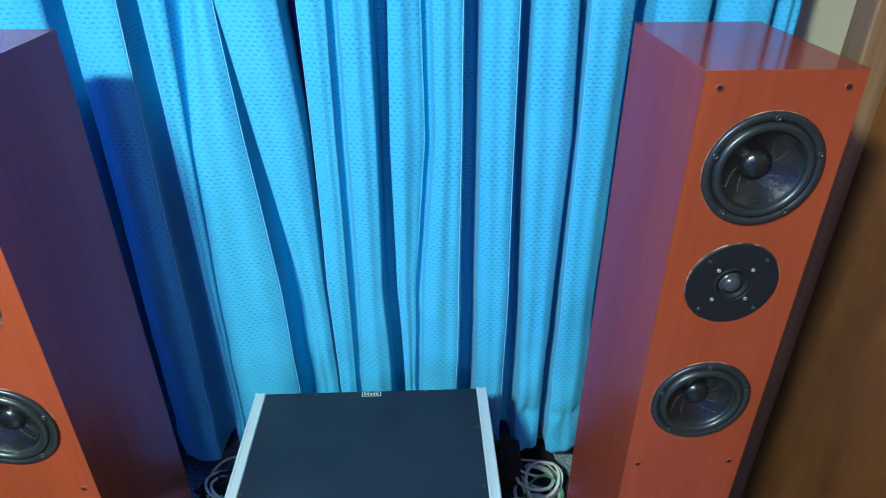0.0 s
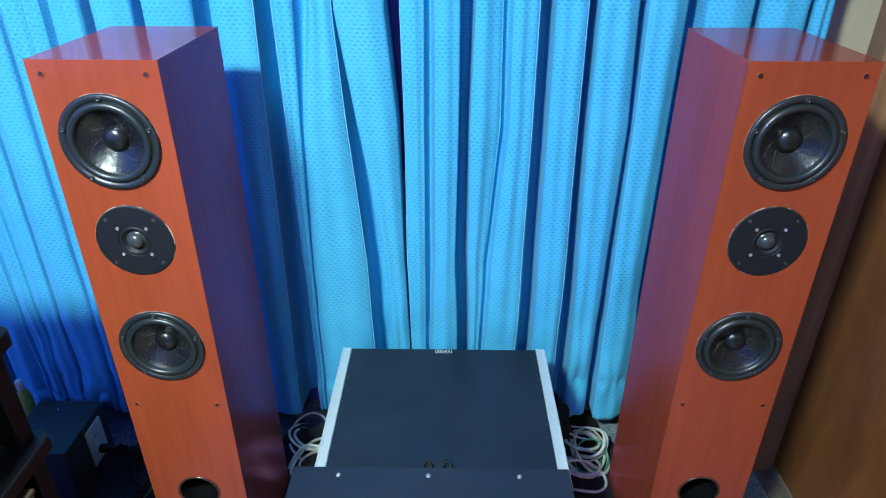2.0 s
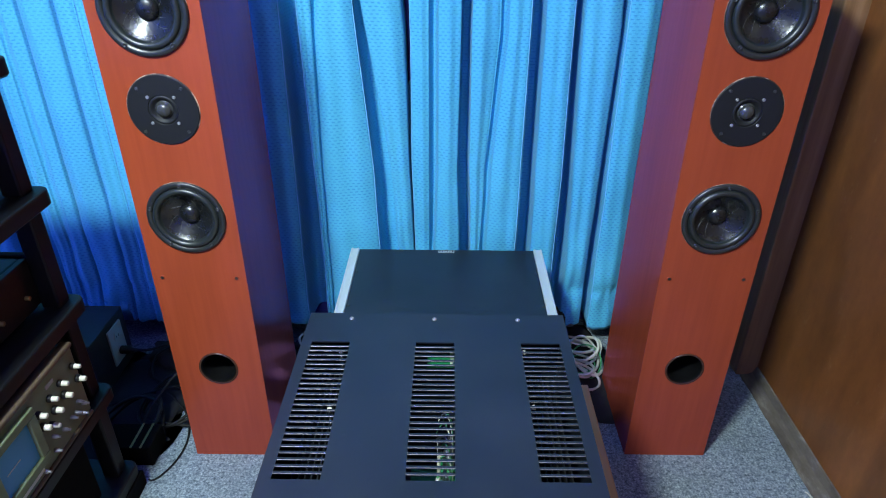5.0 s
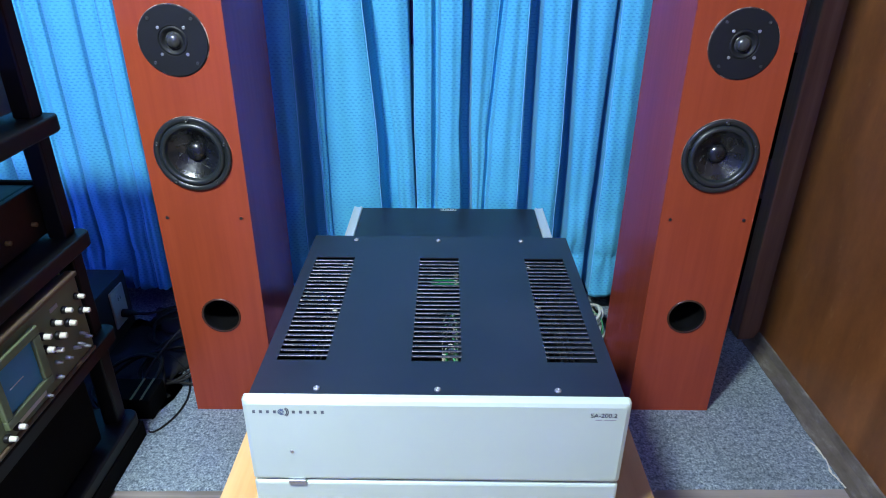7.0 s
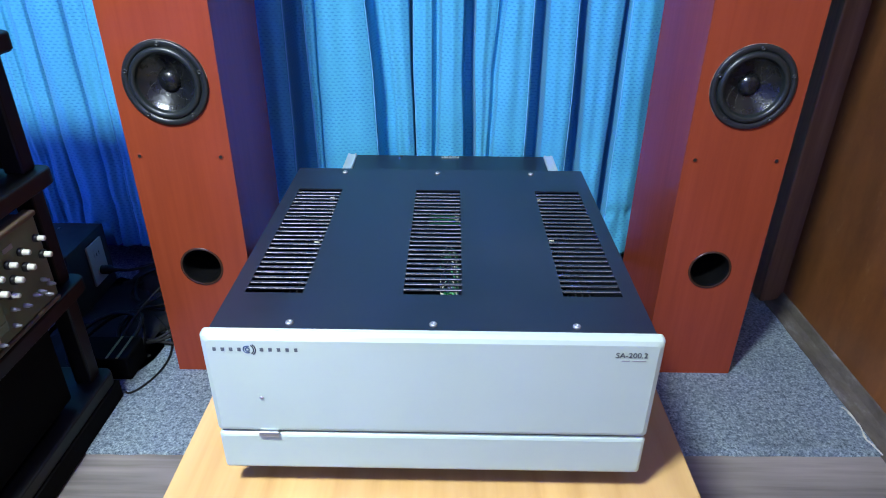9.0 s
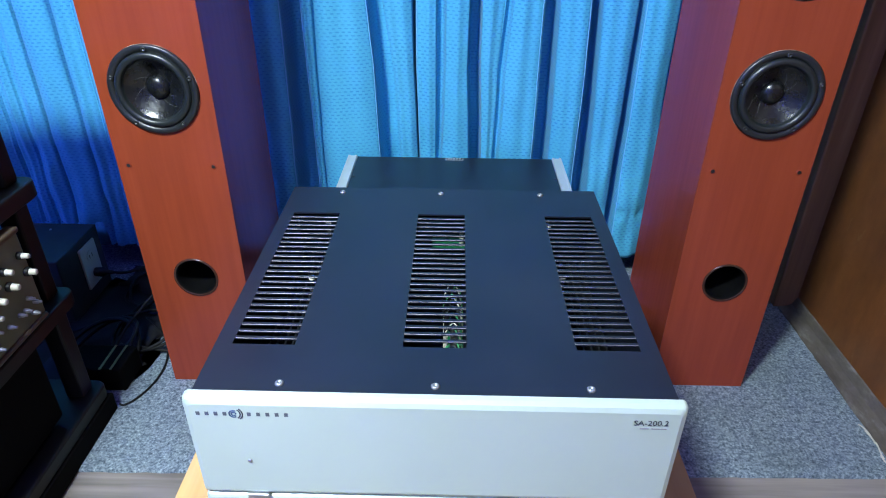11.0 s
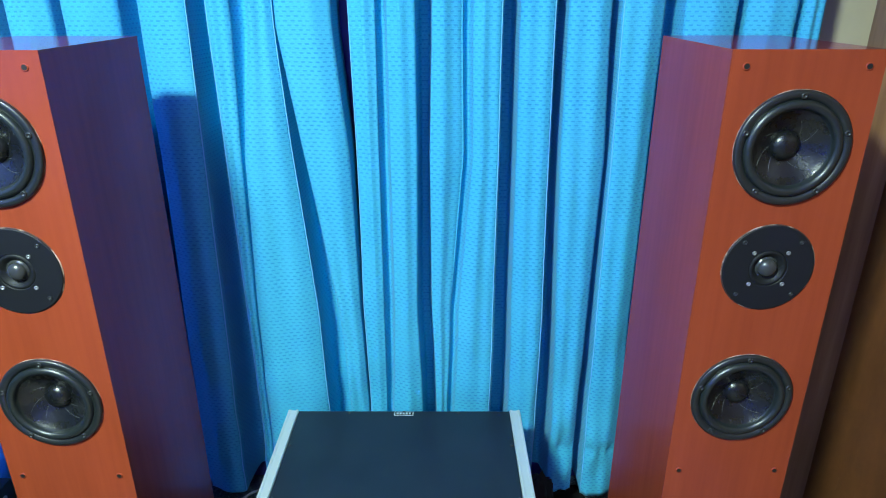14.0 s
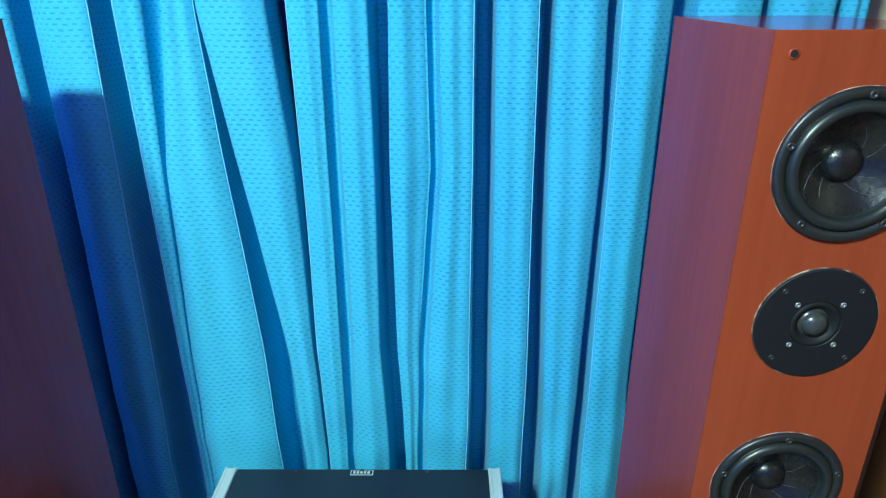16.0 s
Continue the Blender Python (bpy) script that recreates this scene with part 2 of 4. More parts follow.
def curtain_material():
    """Blue woven cloth with rows of small dashes, laid out along the cloth's own length and drop."""
    m = material("blue woven curtain", (0.03, 0.25, 0.62), 0.75, 0, 0.25)
    n, l, b = nodes_of(m)
    uv = n.new("ShaderNodeUVMap")
    sep = n.new("ShaderNodeSeparateXYZ")
    l.new(uv.outputs[0], sep.inputs[0])
    wob = noise_node(m, 18, detail=2)
    v = math_node(m, "DIVIDE", sep.outputs["Y"], 0.0084)
    v = math_node(m, "ADD", v, math_node(m, "MULTIPLY", wob, 0.6))
    row = math_node(m, "FLOOR", v)
    odd = math_node(m, "MULTIPLY", math_node(m, "MODULO", row, 2.0), 0.5)
    u = math_node(m, "ADD", math_node(m, "DIVIDE", sep.outputs["X"], 0.0148), odd)
    fu, fv = math_node(m, "FRACT", u), math_node(m, "FRACT", v)
    dash = math_node(m, "MULTIPLY", math_node(m, "LESS_THAN", fu, 0.52), math_node(m, "LESS_THAN", fv, 0.34))
    patch = ramp(m, noise_node(m, 14, detail=3), [(0.35, (0.25, 0.25, 0.25)), (0.65, (0.62, 0.62, 0.62))])
    rib = math_node(m, "SINE", math_node(m, "MULTIPLY", v, 12.566))
    big = noise_node(m, 2.5, detail=4)
    weave = noise_node(m, 420, (1, 1, 2.2), 2)
    base = ramp(m, big, [(0.3, CLOTH_A), (0.7, CLOTH_B)])
    base = mix(m, 1.0, base, ramp(m, weave, [(0.3, (0.84, 0.86, 0.88)), (0.7, (1.08, 1.07, 1.05))]), "MULTIPLY")
    col = mix(m, math_node(m, "MULTIPLY", dash, patch), base, (0.012, 0.17, 0.52))
    l.new(col, b.inputs["Base Color"])
    b.inputs["Sheen Weight"].default_value = 0.08
    h = math_node(m, "SUBTRACT", math_node(m, "ADD", weave, math_node(m, "MULTIPLY", rib, 0.35)), math_node(m, "MULTIPLY", dash, 0.8))
    bump(m, h, 0.35, 0.0012)
    return m


CLOTH_A, CLOTH_B = (0.078, 0.425, 0.71), (0.102, 0.48, 0.76)
M_CURTAIN = curtain_material()
M_SEAM = material("pale blue thread", (0.20, 0.56, 0.92), 0.7)
bump(M_SEAM, noise_node(M_SEAM, 260, detail=2), 0.8, 0.002)

def lit(name, power):
    m = bpy.data.materials.new(name)
    m.use_nodes = True
    n = m.node_tree.nodes
    n.remove(n["Principled BSDF"])
    e = n.new("ShaderNodeEmission")
    e.inputs[0].default_value = (0.83, 0.95, 1.0, 1)
    e.inputs[1].default_value = power
    m.node_tree.links.new(e.outputs[0], n["Material Output"].inputs[0])
    return m


M_LAMP = lit("lit lamp diffuser", LAMP_POWER)
M_LAMP_DIM = lit("dimmer lamp diffuser", BACK_POWER)


# ---------------------------------------------------------------- mesh helpers
def mesh_of(bm, name, mat, smooth=False):
    me = bpy.data.meshes.new(name)
    bmesh.ops.recalc_face_normals(bm, faces=bm.faces)
    bm.to_mesh(me)
    bm.free()
    for mt in (mat if isinstance(mat, (list, tuple)) else [mat]):
        me.materials.append(mt)
    if smooth:
        me.polygons.foreach_set("use_smooth", [True] * len(me.polygons))
    return me


def part(name, bm, mat, parent=None, label="", smooth=False):
    ob = new(name, mesh_of(bm, name, mat, smooth))
    if parent is not None:
        ob.parent = parent
    if label:
        ob["label"] = label
    return ob


def again(ob, parent, loc, rot=None):
    """One more piece on the same mesh."""
    o = new(ob.name.split(".")[0], ob.data)
    o.parent = parent
    o.location = loc
    if rot:
        o.rotation_euler = rot
    return o


def box(x0, x1, y0, y1, z0, z1, bev=0.0, seg=2, bm=None):
    bm2 = bmesh.new()
    bmesh.ops.create_cube(bm2, size=1.0)
    bmesh.ops.scale(bm2, vec=(x1 - x0, y1 - y0, z1 - z0), verts=bm2.verts)
    bmesh.ops.translate(bm2, vec=((x0 + x1) / 2, (y0 + y1) / 2, (z0 + z1) / 2), verts=bm2.verts)
    if bev:
        bmesh.ops.bevel(bm2, geom=bm2.edges[:], offset=bev, segments=seg, profile=0.5, affect="EDGES")
    if bm is None:
        return bm2
    me = bpy.data.meshes.new("tmp")
    bm2.to_mesh(me)
    bm2.free()
    bm.from_mesh(me)
    bpy.data.meshes.remove(me)
    return bm


def lathe(profile, seg=48, axis="y", at=(0, 0, 0), closed_end=True, bm=None):
    """Turns (radius, along) pairs round an axis. For y the profile runs outwards along -y."""
    bm = bm or bmesh.new()
    rings = []
    for r, d in profile:
        ring = []
        if r < 1e-6:
            ring = [None]
        for i in range(seg if r >= 1e-6 else 1):
            a = 2 * math.pi * i / seg
            c, s = r * math.cos(a), r * math.sin(a)
            p = {"y": (c, -d, s), "z": (c, s, d), "x": (d, c, s)}[axis]
            v = bm.verts.new((p[0] + at[0], p[1] + at[1], p[2] + at[2]))
            if r < 1e-6:
                ring = [v]
            else:
                ring.append(v)
        rings.append(ring)
    for a, b in zip(rings, rings[1:]):
        for i in range(seg):
            j = (i + 1) % seg
            if len(a) == 1 and len(b) == 1:
                continue
            if len(a) == 1:
                bm.faces.new((a[0], b[i], b[j]))
            elif len(b) == 1:
                bm.faces.new((a[i], b[0], a[j]))
            else:
                bm.faces.new((a[i], b[i], b[j], a[j]))
    return bm


def tube(points, radius, name, mat, parent=None, cyclic=False, res=3):
    cu = bpy.data.curves.new(name, "CURVE")
    cu.dimensions = "3D"
    cu.bevel_depth, cu.bevel_resolution, cu.resolution_u, cu.use_fill_caps = radius, res, 8, True
    sp = cu.splines.new("NURBS")
    sp.points.add(len(points) - 1)
    for p, q in zip(sp.points, points):
        p.co = (*q, 1)
    sp.use_endpoint_u, sp.order_u, sp.use_cyclic_u = not cyclic, 4, cyclic
    cu.materials.append(mat)
    tmp = bpy.data.objects.new(name, cu)
    me = bpy.data.meshes.new_from_object(tmp)
    bpy.data.objects.remove(tmp)
    me.polygons.foreach_set("use_smooth", [True] * len(me.polygons))
    ob = new(name, me)
    if parent is not None:
        ob.parent = parent
    return ob


def empty(name, at=(0, 0, 0)):
    ob = new(name)
    ob.location = at
    ob.empty_display_size = 0.05
    return ob


# ---------------------------------------------------------------- room
def wall_quad(name, p, q, thick, z0, z1, mat, label):
    """A wall whose inner face runs from p to q (plan), with its thickness on the right-hand side of p->q."""
    d = (Vector(q) - Vector(p)).normalized()
    nrm = Vector((d.y, -d.x)) * thick
    bm = bmesh.new()
    base = [Vector(p), Vector(q), Vector(q) + nrm, Vector(p) + nrm]
    lo = [bm.verts.new((v.x, v.y, z0)) for v in base]
    hi = [bm.verts.new((v.x, v.y, z1)) for v in base]
    bm.faces.new(lo)
    bm.faces.new(hi)
    for i in range(4):
        j = (i + 1) % 4
        bm.faces.new((lo[i], lo[j], hi[j], hi[i]))
    return tagged(part(name, bm, mat), label, "wall", kind="structure")


WALL_X = 0.935   # panelled wall
LEDGE_X = 0.889  # front of the dusty timber strip at its foot


tagged(part("ceiling", box(-2.0, 1.4, -2.6, 1.5, 2.42, 2.52), M_CEIL), "unseen ceiling above the room, coloured blue for blue fill light", "ceiling", kind="structure")
tagged(part("floor", box(-2.0, 1.4, -2.6, 1.5, -0.12, -0.006), M_SILL), "worn grey-brown wooden floor boards in front of the carpet", "floor", kind="structure")
# north wall's dark blue stands in for the shade seen through the slit
wall_quad("wall_north", (-1.9, 1.27), (1.3, 1.27), -0.1, -0.1, 2.42, M_WALL, "wall behind the blue curtain, coloured dark as shade in its slit")
tagged(part("wall_patch", box(0.845, 1.029, 1.255, 1.269, 0.782, 2.415, 0.002), M_BEIGE), "beige plaster wall strip beside the curtain", "wall", kind="structure")
wall_quad("wall_west", (-1.75, -2.5), (-1.75, 1.27), -0.1, -0.1, 2.42, M_WESTWALL, "unseen side wall, coloured blue to bounce blue light")
wall_quad("wall_south", (-1.75, -2.5), (1.3, -2.5), 0.1, -0.1, 2.42, M_WALL, "unseen wall behind the camera, coloured blue for fill light")
wall_quad("wall_east_far", (1.03, 1.046), (1.03, 1.27), 0.1, -0.1, 2.42, M_POST, "dark brown boarded corner behind the post")
wall_quad("wall_east", (WALL_X, -2.5), (WALL_X, 1.045), 0.25, -0.1, 2.42, M_PANEL, "brown varnished wood panelled wall beside the carpet")

# carpet, a low sheet with a slightly ragged front edge
bm = bmesh.new()
NX, NY = 90, 36
grid = []
for j in range(NY + 1):
    row = []
    for i in range(NX + 1):
        u, v = i / NX, j / NY
        yf = 0.386 + 0.026 * (u * 2.66 - 1.05 + 0.7) / 1.5
        y = yf + v * (1.26 - yf)
        if j == 0:
            y += 0.003 * noise.noise((u * 60, 0, 3))
        x0, x1 = -1.74, LEDGE_X + 0.002 if y < 0.985 else 0.875 if y < 1.05 else 1.028
        x = x0 + u * (x1 - x0)
        row.append(bm.verts.new((x, y, 0.0008 * noise.noise((x * 12, y * 12, 1)))))
    grid.append(row)
for j in range(NY):
    for i in range(NX):
        bm.faces.new((grid[j][i], grid[j][i + 1], grid[j + 1][i + 1], grid[j + 1][i]))
for i in range(NX):
    a, b = grid[0][i], grid[0][i + 1]
    va = bm.verts.new((a.co.x, a.co.y - 0.002, -0.006))
    vb = bm.verts.new((b.co.x, b.co.y - 0.002, -0.006))
    bm.faces.new((a, va, vb, b))
tagged(part("carpet", bm, M_CARPET, smooth=True), "blue-grey speckled short-pile carpet laid up to the wall", "carpet", kind="structure")

# dark dado under the beige plaster, wall outlet, wooden post, skirting
tagged(part("trim", box(0.80, 1.028, 1.245, 1.27, 0.0, 0.78, 0.002), M_DARKWOOD), "dark wooden dado below the beige plaster", "trim", kind="structure")
outlet = part("wall_plate", box(0.945, 0.985, 1.233, 1.244, 0.35, 0.475, 0.003), M_WHITEPL)
tagged(outlet, "small cream plastic wall plate on the dado", "wall plate")
post = part("post", box(0.877, 0.957, 0.985, 1.046, 0.0, 2.42, 0.004), M_POST)
tagged(post, "grey-brown worn wooden post beside the panelled wall", "post", kind="structure")
bm = bmesh.new()
N_B = 200
for i in range(N_B + 1):
    y = -1.2 + (0.983 + 1.2) * i / N_B
    wob = 0.0035 * noise.noise((y * 14, 2, 0)) + 0.002 * noise.noise((y * 50, 5, 0))
    ring = [(LEDGE_X + wob, -0.005), (LEDGE_X + wob + 0.002, 0.004 + wob * 0.5), (LEDGE_X + 0.022, 0.007 + wob), (WALL_X - 0.012, 0.013 + wob), (WALL_X - 0.004, 0.030 + wob), (WALL_X + 0.002, 0.034)]
    row = [bm.verts.new((x, y, z)) for x, z in ring]
    if i:
        for k in range(len(row) - 1):
            bm.faces.new((last[k], last[k + 1], row[k + 1], row[k]))
    else:
        bm.faces.new(row)
    last = row
tagged(part("baseboard", bm, M_DUST), "dusty grey worn timber strip at the foot of the panelled wall", "baseboard", kind="structure")


# frayed white threads where the carpet meets the wall
rnd = random.Random(2)
for k in range(5):
    y = 0.415 + 0.027 * k + rnd.uniform(-0.01, 0.01)
    x = LEDGE_X - 0.006
    pts = [(x + rnd.uniform(-0.008, 0.006), y + 0.012 * q + rnd.uniform(-0.004, 0.004), 0.002 + 0.002 * rnd.random()) for q in range(4)]
    tagged(tube(pts, 0.0014, "loose_thread", M_KNOB, res=1), "white frayed thread at the carpet's edge", "thread", "frayed threads")

# lamps on the ceiling
for at, mat_, words in ((LAMP, M_LAMP, "round white ceiling lamp, switched on"), (BACK_LAMP, M_LAMP_DIM, "dimmer round ceiling lamp at the back of the room")):
    lamp = tagged(empty("ceiling_light", (at[0], at[1], 2.42)), words, "ceiling light", "ceiling lamps")
    part("lamp_base", lathe([(0.0, 0.0), (0.13, 0.0), (0.13, -0.10), (0.05, -0.12), (0.0, -0.12)], 40, "z"), M_CEIL, lamp, smooth=False)
    part("diffuser", lathe([(0.0, -0.18), (0.06, -0.178), (0.11, -0.165), (0.135, -0.145), (0.13, -0.122)], 40, "z"), mat_, lamp, "lit white diffuser", True)


# ---------------------------------------------------------------- curtain
# pleats: left and right edge at the heights below; where one value is given it holds all the way down
HEIGHTS = (1.201, 0.949, 0.586, 0.327)
PLEATS = [
    (-1.62, -1.55), (-1.52, -1.45), (-1.42, -1.35), (-1.32, -1.25), (-1.22, -1.145), (-1.128, -1.094), (-1.086, -1.036), (-1.028, -0.950),
    (-0.938, -0.893), (-0.890, -0.853), (-0.835, -0.77), (-0.74, -0.66), (-0.63, -0.53),
    ((-0.489, -0.393), (-0.49, -0.395), (-0.495, -0.40), (-0.50, -0.405)),
    ((-0.357, -0.311), (-0.352, -0.320), (-0.348, -0.327), (-0.347, -0.329)),
    ((-0.278, -0.230), (-0.311, -0.216), (-0.321, -0.186), (-0.323, -0.180)),
    ((-0.224, -0.116), (-0.189, -0.096), (-0.136, -0.089), (-0.122, -0.077)),
    ((-0.082, -0.030), (-0.080, -0.034), (-0.081, -0.034), (-0.071, -0.032)),
    ((-0.009, 0.046), (-0.011, 0.046), (-0.010, 0.043), (-0.016, 0.055)),
    ((0.079, 0.139), (0.073, 0.145), (0.077, 0.118), (0.088, 0.112)),
    ((0.160, 0.219), (0.165, 0.221), (0.136, 0.219), (0.128, 0.216)),
    ((0.251, 0.317), (0.255, 0.321), (0.257, 0.326), (0.260, 0.324)),
    ((0.345, 0.426), (0.347, 0.438), (0.360, 0.432), (0.369, 0.428)),
    ((0.448, 0.530), (0.452, 0.530), (0.452, 0.530), (0.453, 0.540)),
    (0.571, 0.666), (0.690, 0.780), (0.798, 0.836),
]
PLEATS = [p if isinstance(p[0], tuple) else (p,) * 4 for p in PLEATS]
SOFT = {4: 0.8, 5: 0.6, 6: 1.0, 7: 1.2, 8: 0.6, 9: 1.6, 14: 1.1, 17: 1.0, 19: 1.0}  # shallow dips instead of deep folds
SLIT = 16  # the two cloths part here
CURTAIN_Y = 1.13


def edge(z, p, side):
    """The left (0) or right (1) edge of a pleat, gliding through its values from height to height."""
    return float(np.interp(-z, [-h for h in HEIGHTS], [q[side] for q in p]))


def make_curtain():
    bm = bmesh.new()
    uvl = bm.loops.layers.uv.new("cloth")
    rows, top, hem = 96, 2.2, 0.075
    NP, NV = 16, 15
    grid, runs, heights, owner = [], [], [], []
    for j in range(rows + 1):
        k = j / rows
        z = hem + (top - hem) * k ** 1.3
        pts, owner = [], []
        for i, p in enumerate(PLEATS):
            a, b = edge(z, p, 0), edge(z, p, 1)
            w = b - a
            bulge = min(0.013, 0.15 * w)
            lean = 0.16 * math.sin(i * 1.7 + 0.6)
            for s in range(NP + 1):
                q = s / NP
                e = 2 * q - 1
                y = CURTAIN_Y - bulge * (1 - abs(e) ** 2.4) + lean * e * w * 0.5
                y += 0.0032 * math.sin(3.1 * math.pi * q + i + 0.8 * z) * (1 - e * e)
                pts.append((a + w * q, y))
                owner.append(i)
            if i + 1 < len(PLEATS):
                g = max(edge(z, PLEATS[i + 1], 0) - b, 0.0015)
                if i in SOFT:
                    depth, power = 0.002 + SOFT[i] * g, 2.0
                else:
                    depth, power = min(0.120 if i == SLIT else 0.098, 0.004 + (7.0 if i == SLIT else 3.6) * g), 7.0
                for s in range(1, NV):
                    e = math.sin(math.pi / 2 * (2 * s / NV - 1))
                    q = (e + 1) / 2
                    pts.append((b + g * q, CURTAIN_Y + 0.003 + depth * (1 - abs(e) ** power)))
                    owner.append(i if s < NV / 2 else i + 1)
        vr, ur, run = [], [], 0.0
        for n_, (x, y) in enumerate(pts):
            low = max(0.0, 1 - z / 0.7)
            dx = 0.006 * low * noise.noise((x * 9, z * 5, 7)) + 0.003 * noise.noise((x * 5, z * 1.6, 2))
            pucker = math.exp(-((z - 0.2) / 0.012) ** 2)
            dy = (-0.0022 if z < 0.2 else 0.0) + 0.012 * pucker * noise.noise((x * 55, 3, 8)) + 0.004 * pucker + 0.018 * low * noise.noise((x * 16, z * 9, 4)) + 0.004 * noise.noise((x * 22, z * 3, 9)) + 0.0014 * noise.noise((x * 60, z * 26, 5))
            zz = z
            if j == 0:
                zz = z + 0.022 * noise.noise((x * 7, 0, 11)) + (0.075 if -1.25 < x < -0.955 else 0.0)
            vr.append(bm.verts.new((x + dx, y + dy, zz)))
            if n_:
                run += math.hypot(x - pts[n_ - 1][0], y - pts[n_ - 1][1])
            ur.append(run)
        firsts = {}
        for n_, o_ in enumerate(owner):
            x = pts[n_][0]
            a = edge(z, PLEATS[o_], 0)
            if o_ not in firsts and x >= a - 1e-9 and pts[n_][1] < CURTAIN_Y + 0.03:
                firsts[o_] = ur[min(n_ + NP // 2, len(ur) - 1)]
        grid.append(vr)
        runs.append([u_ - firsts.get(o_, 0.0) + 0.37 * o_ for u_, o_ in zip(ur, owner)])
        heights.append(z)
    step = NP + NV
    hole = range(SLIT * step + NP + 3, (SLIT + 1) * step - 3)
    seams = []
    for panel, s in ((13, NP), (14, 0), (15, NP), (17, 0), (20, NP - 1), (21, NP), (23, 0)):
        seams.append([tuple(grid[j][panel * step + s].co + Vector((0, -0.0008, 0))) for j in range(0, rows + 1, 2)])
    for j in range(rows):
        for i in range(len(grid[0]) - 1):
            if i in hole and heights[j] > 0.80:
                continue
            f = bm.faces.new((grid[j][i], grid[j][i + 1], grid[j + 1][i + 1], grid[j + 1][i]))
            f.smooth = True
            for lp, (jj, ii) in zip(f.loops, ((j, i), (j, i + 1), (j + 1, i + 1), (j + 1, i))):
                lp[uvl].uv = (runs[jj][ii], heights[jj])
    ob = new("curtain", mesh_of(bm, "curtain", M_CURTAIN, True))
    so = ob.modifiers.new("thickness", "SOLIDIFY")
    so.thickness, so.offset = 0.0016, 1.0
    for pts in seams:
        tube(pts, 0.0011, "seam", M_SEAM, ob, res=1)["label"] = "pale blue stitched seam"
    return tagged(ob, "bright blue woven curtain hanging in deep vertical folds", "curtain")


curtain = make_curtain()


# ---------------------------------------------------------------- loudspeakers
SP_W, SP_D, SP_H = 0.201, 0.285, 1.199
DRIVERS = ((1.071, 0.0765), (0.895, 0.0665), (0.671, 0.0765), (0.280, 0.042))


def baffle_mesh():
    """The front board with four round openings, each bridged to its own stretch of the board."""
    bm = bmesh.new()
    cuts = [0.0, 0.46, 0.783, 0.983, SP_H]
    seg = 64
    h = SP_W / 2
    for (zc, r), z0, z1 in zip(sorted(DRIVERS), cuts, cuts[1:]):
        inner, outer, back = [], [], []
        for i in range(seg):
            a = 2 * math.pi * (i + 0.5) / seg
            c, s = math.cos(a), math.sin(a)
            kx = h / abs(c) if abs(c) > 1e-9 else 1e9
            kz = ((z1 - zc) if s > 0 else (zc - z0)) / abs(s) if abs(s) > 1e-9 else 1e9
            k = min(kx, kz)
            inner.append(bm.verts.new((r * c, 0, zc + r * s)))
            back.append(bm.verts.new((r * c, 0.02, zc + r * s)))
            outer.append(bm.verts.new((k * c, 0, zc + k * s)))
        corners = {}
        for sx in (-1, 1):
            for zz in (z0, z1):
                corners[(sx, zz)] = bm.verts.new((sx * h, 0, zz))
        for i in range(seg):
            j = (i + 1) % seg
            bm.faces.new((inner[i], outer[i], outer[j], inner[j]))
            bm.faces.new((inner[i], inner[j], back[j], back[i]))
            a, b = outer[i].co, outer[j].co
            on_side = lambda p: abs(abs(p.x) - h) < 1e-6
            if on_side(a) != on_side(b):
                sx = 1 if (a.x + b.x) > 0 else -1
                zz = z1 if (a.z + b.z) / 2 > zc else z0
                bm.faces.new((outer[i], corners[(sx, zz)], outer[j]))
    bmesh.ops.remove_doubles(bm, verts=bm.verts, dist=1e-5)
    return bm


def cabinet_mesh():
    """Sides, top, back and bottom of the cabinet, with rounded upright edges; the front stays open for the board."""
    bm = box(-SP_W / 2, SP_W / 2, 0.0005, SP_D, 0.0, SP_H)
    front = [f for f in bm.faces if f.calc_center_median().y < 0.001]
    bmesh.ops.delete(bm, geom=front, context="FACES_ONLY")
    edges = [e for e in bm.edges if len(e.link_faces) == 2 and all(v.co.y > SP_D - 0.001 for v in e.verts)]
    bmesh.ops.bevel(bm, geom=edges, offset=0.002, segments=2, affect="EDGES")
    bm.faces.ensure_lookup_table()
    return bm


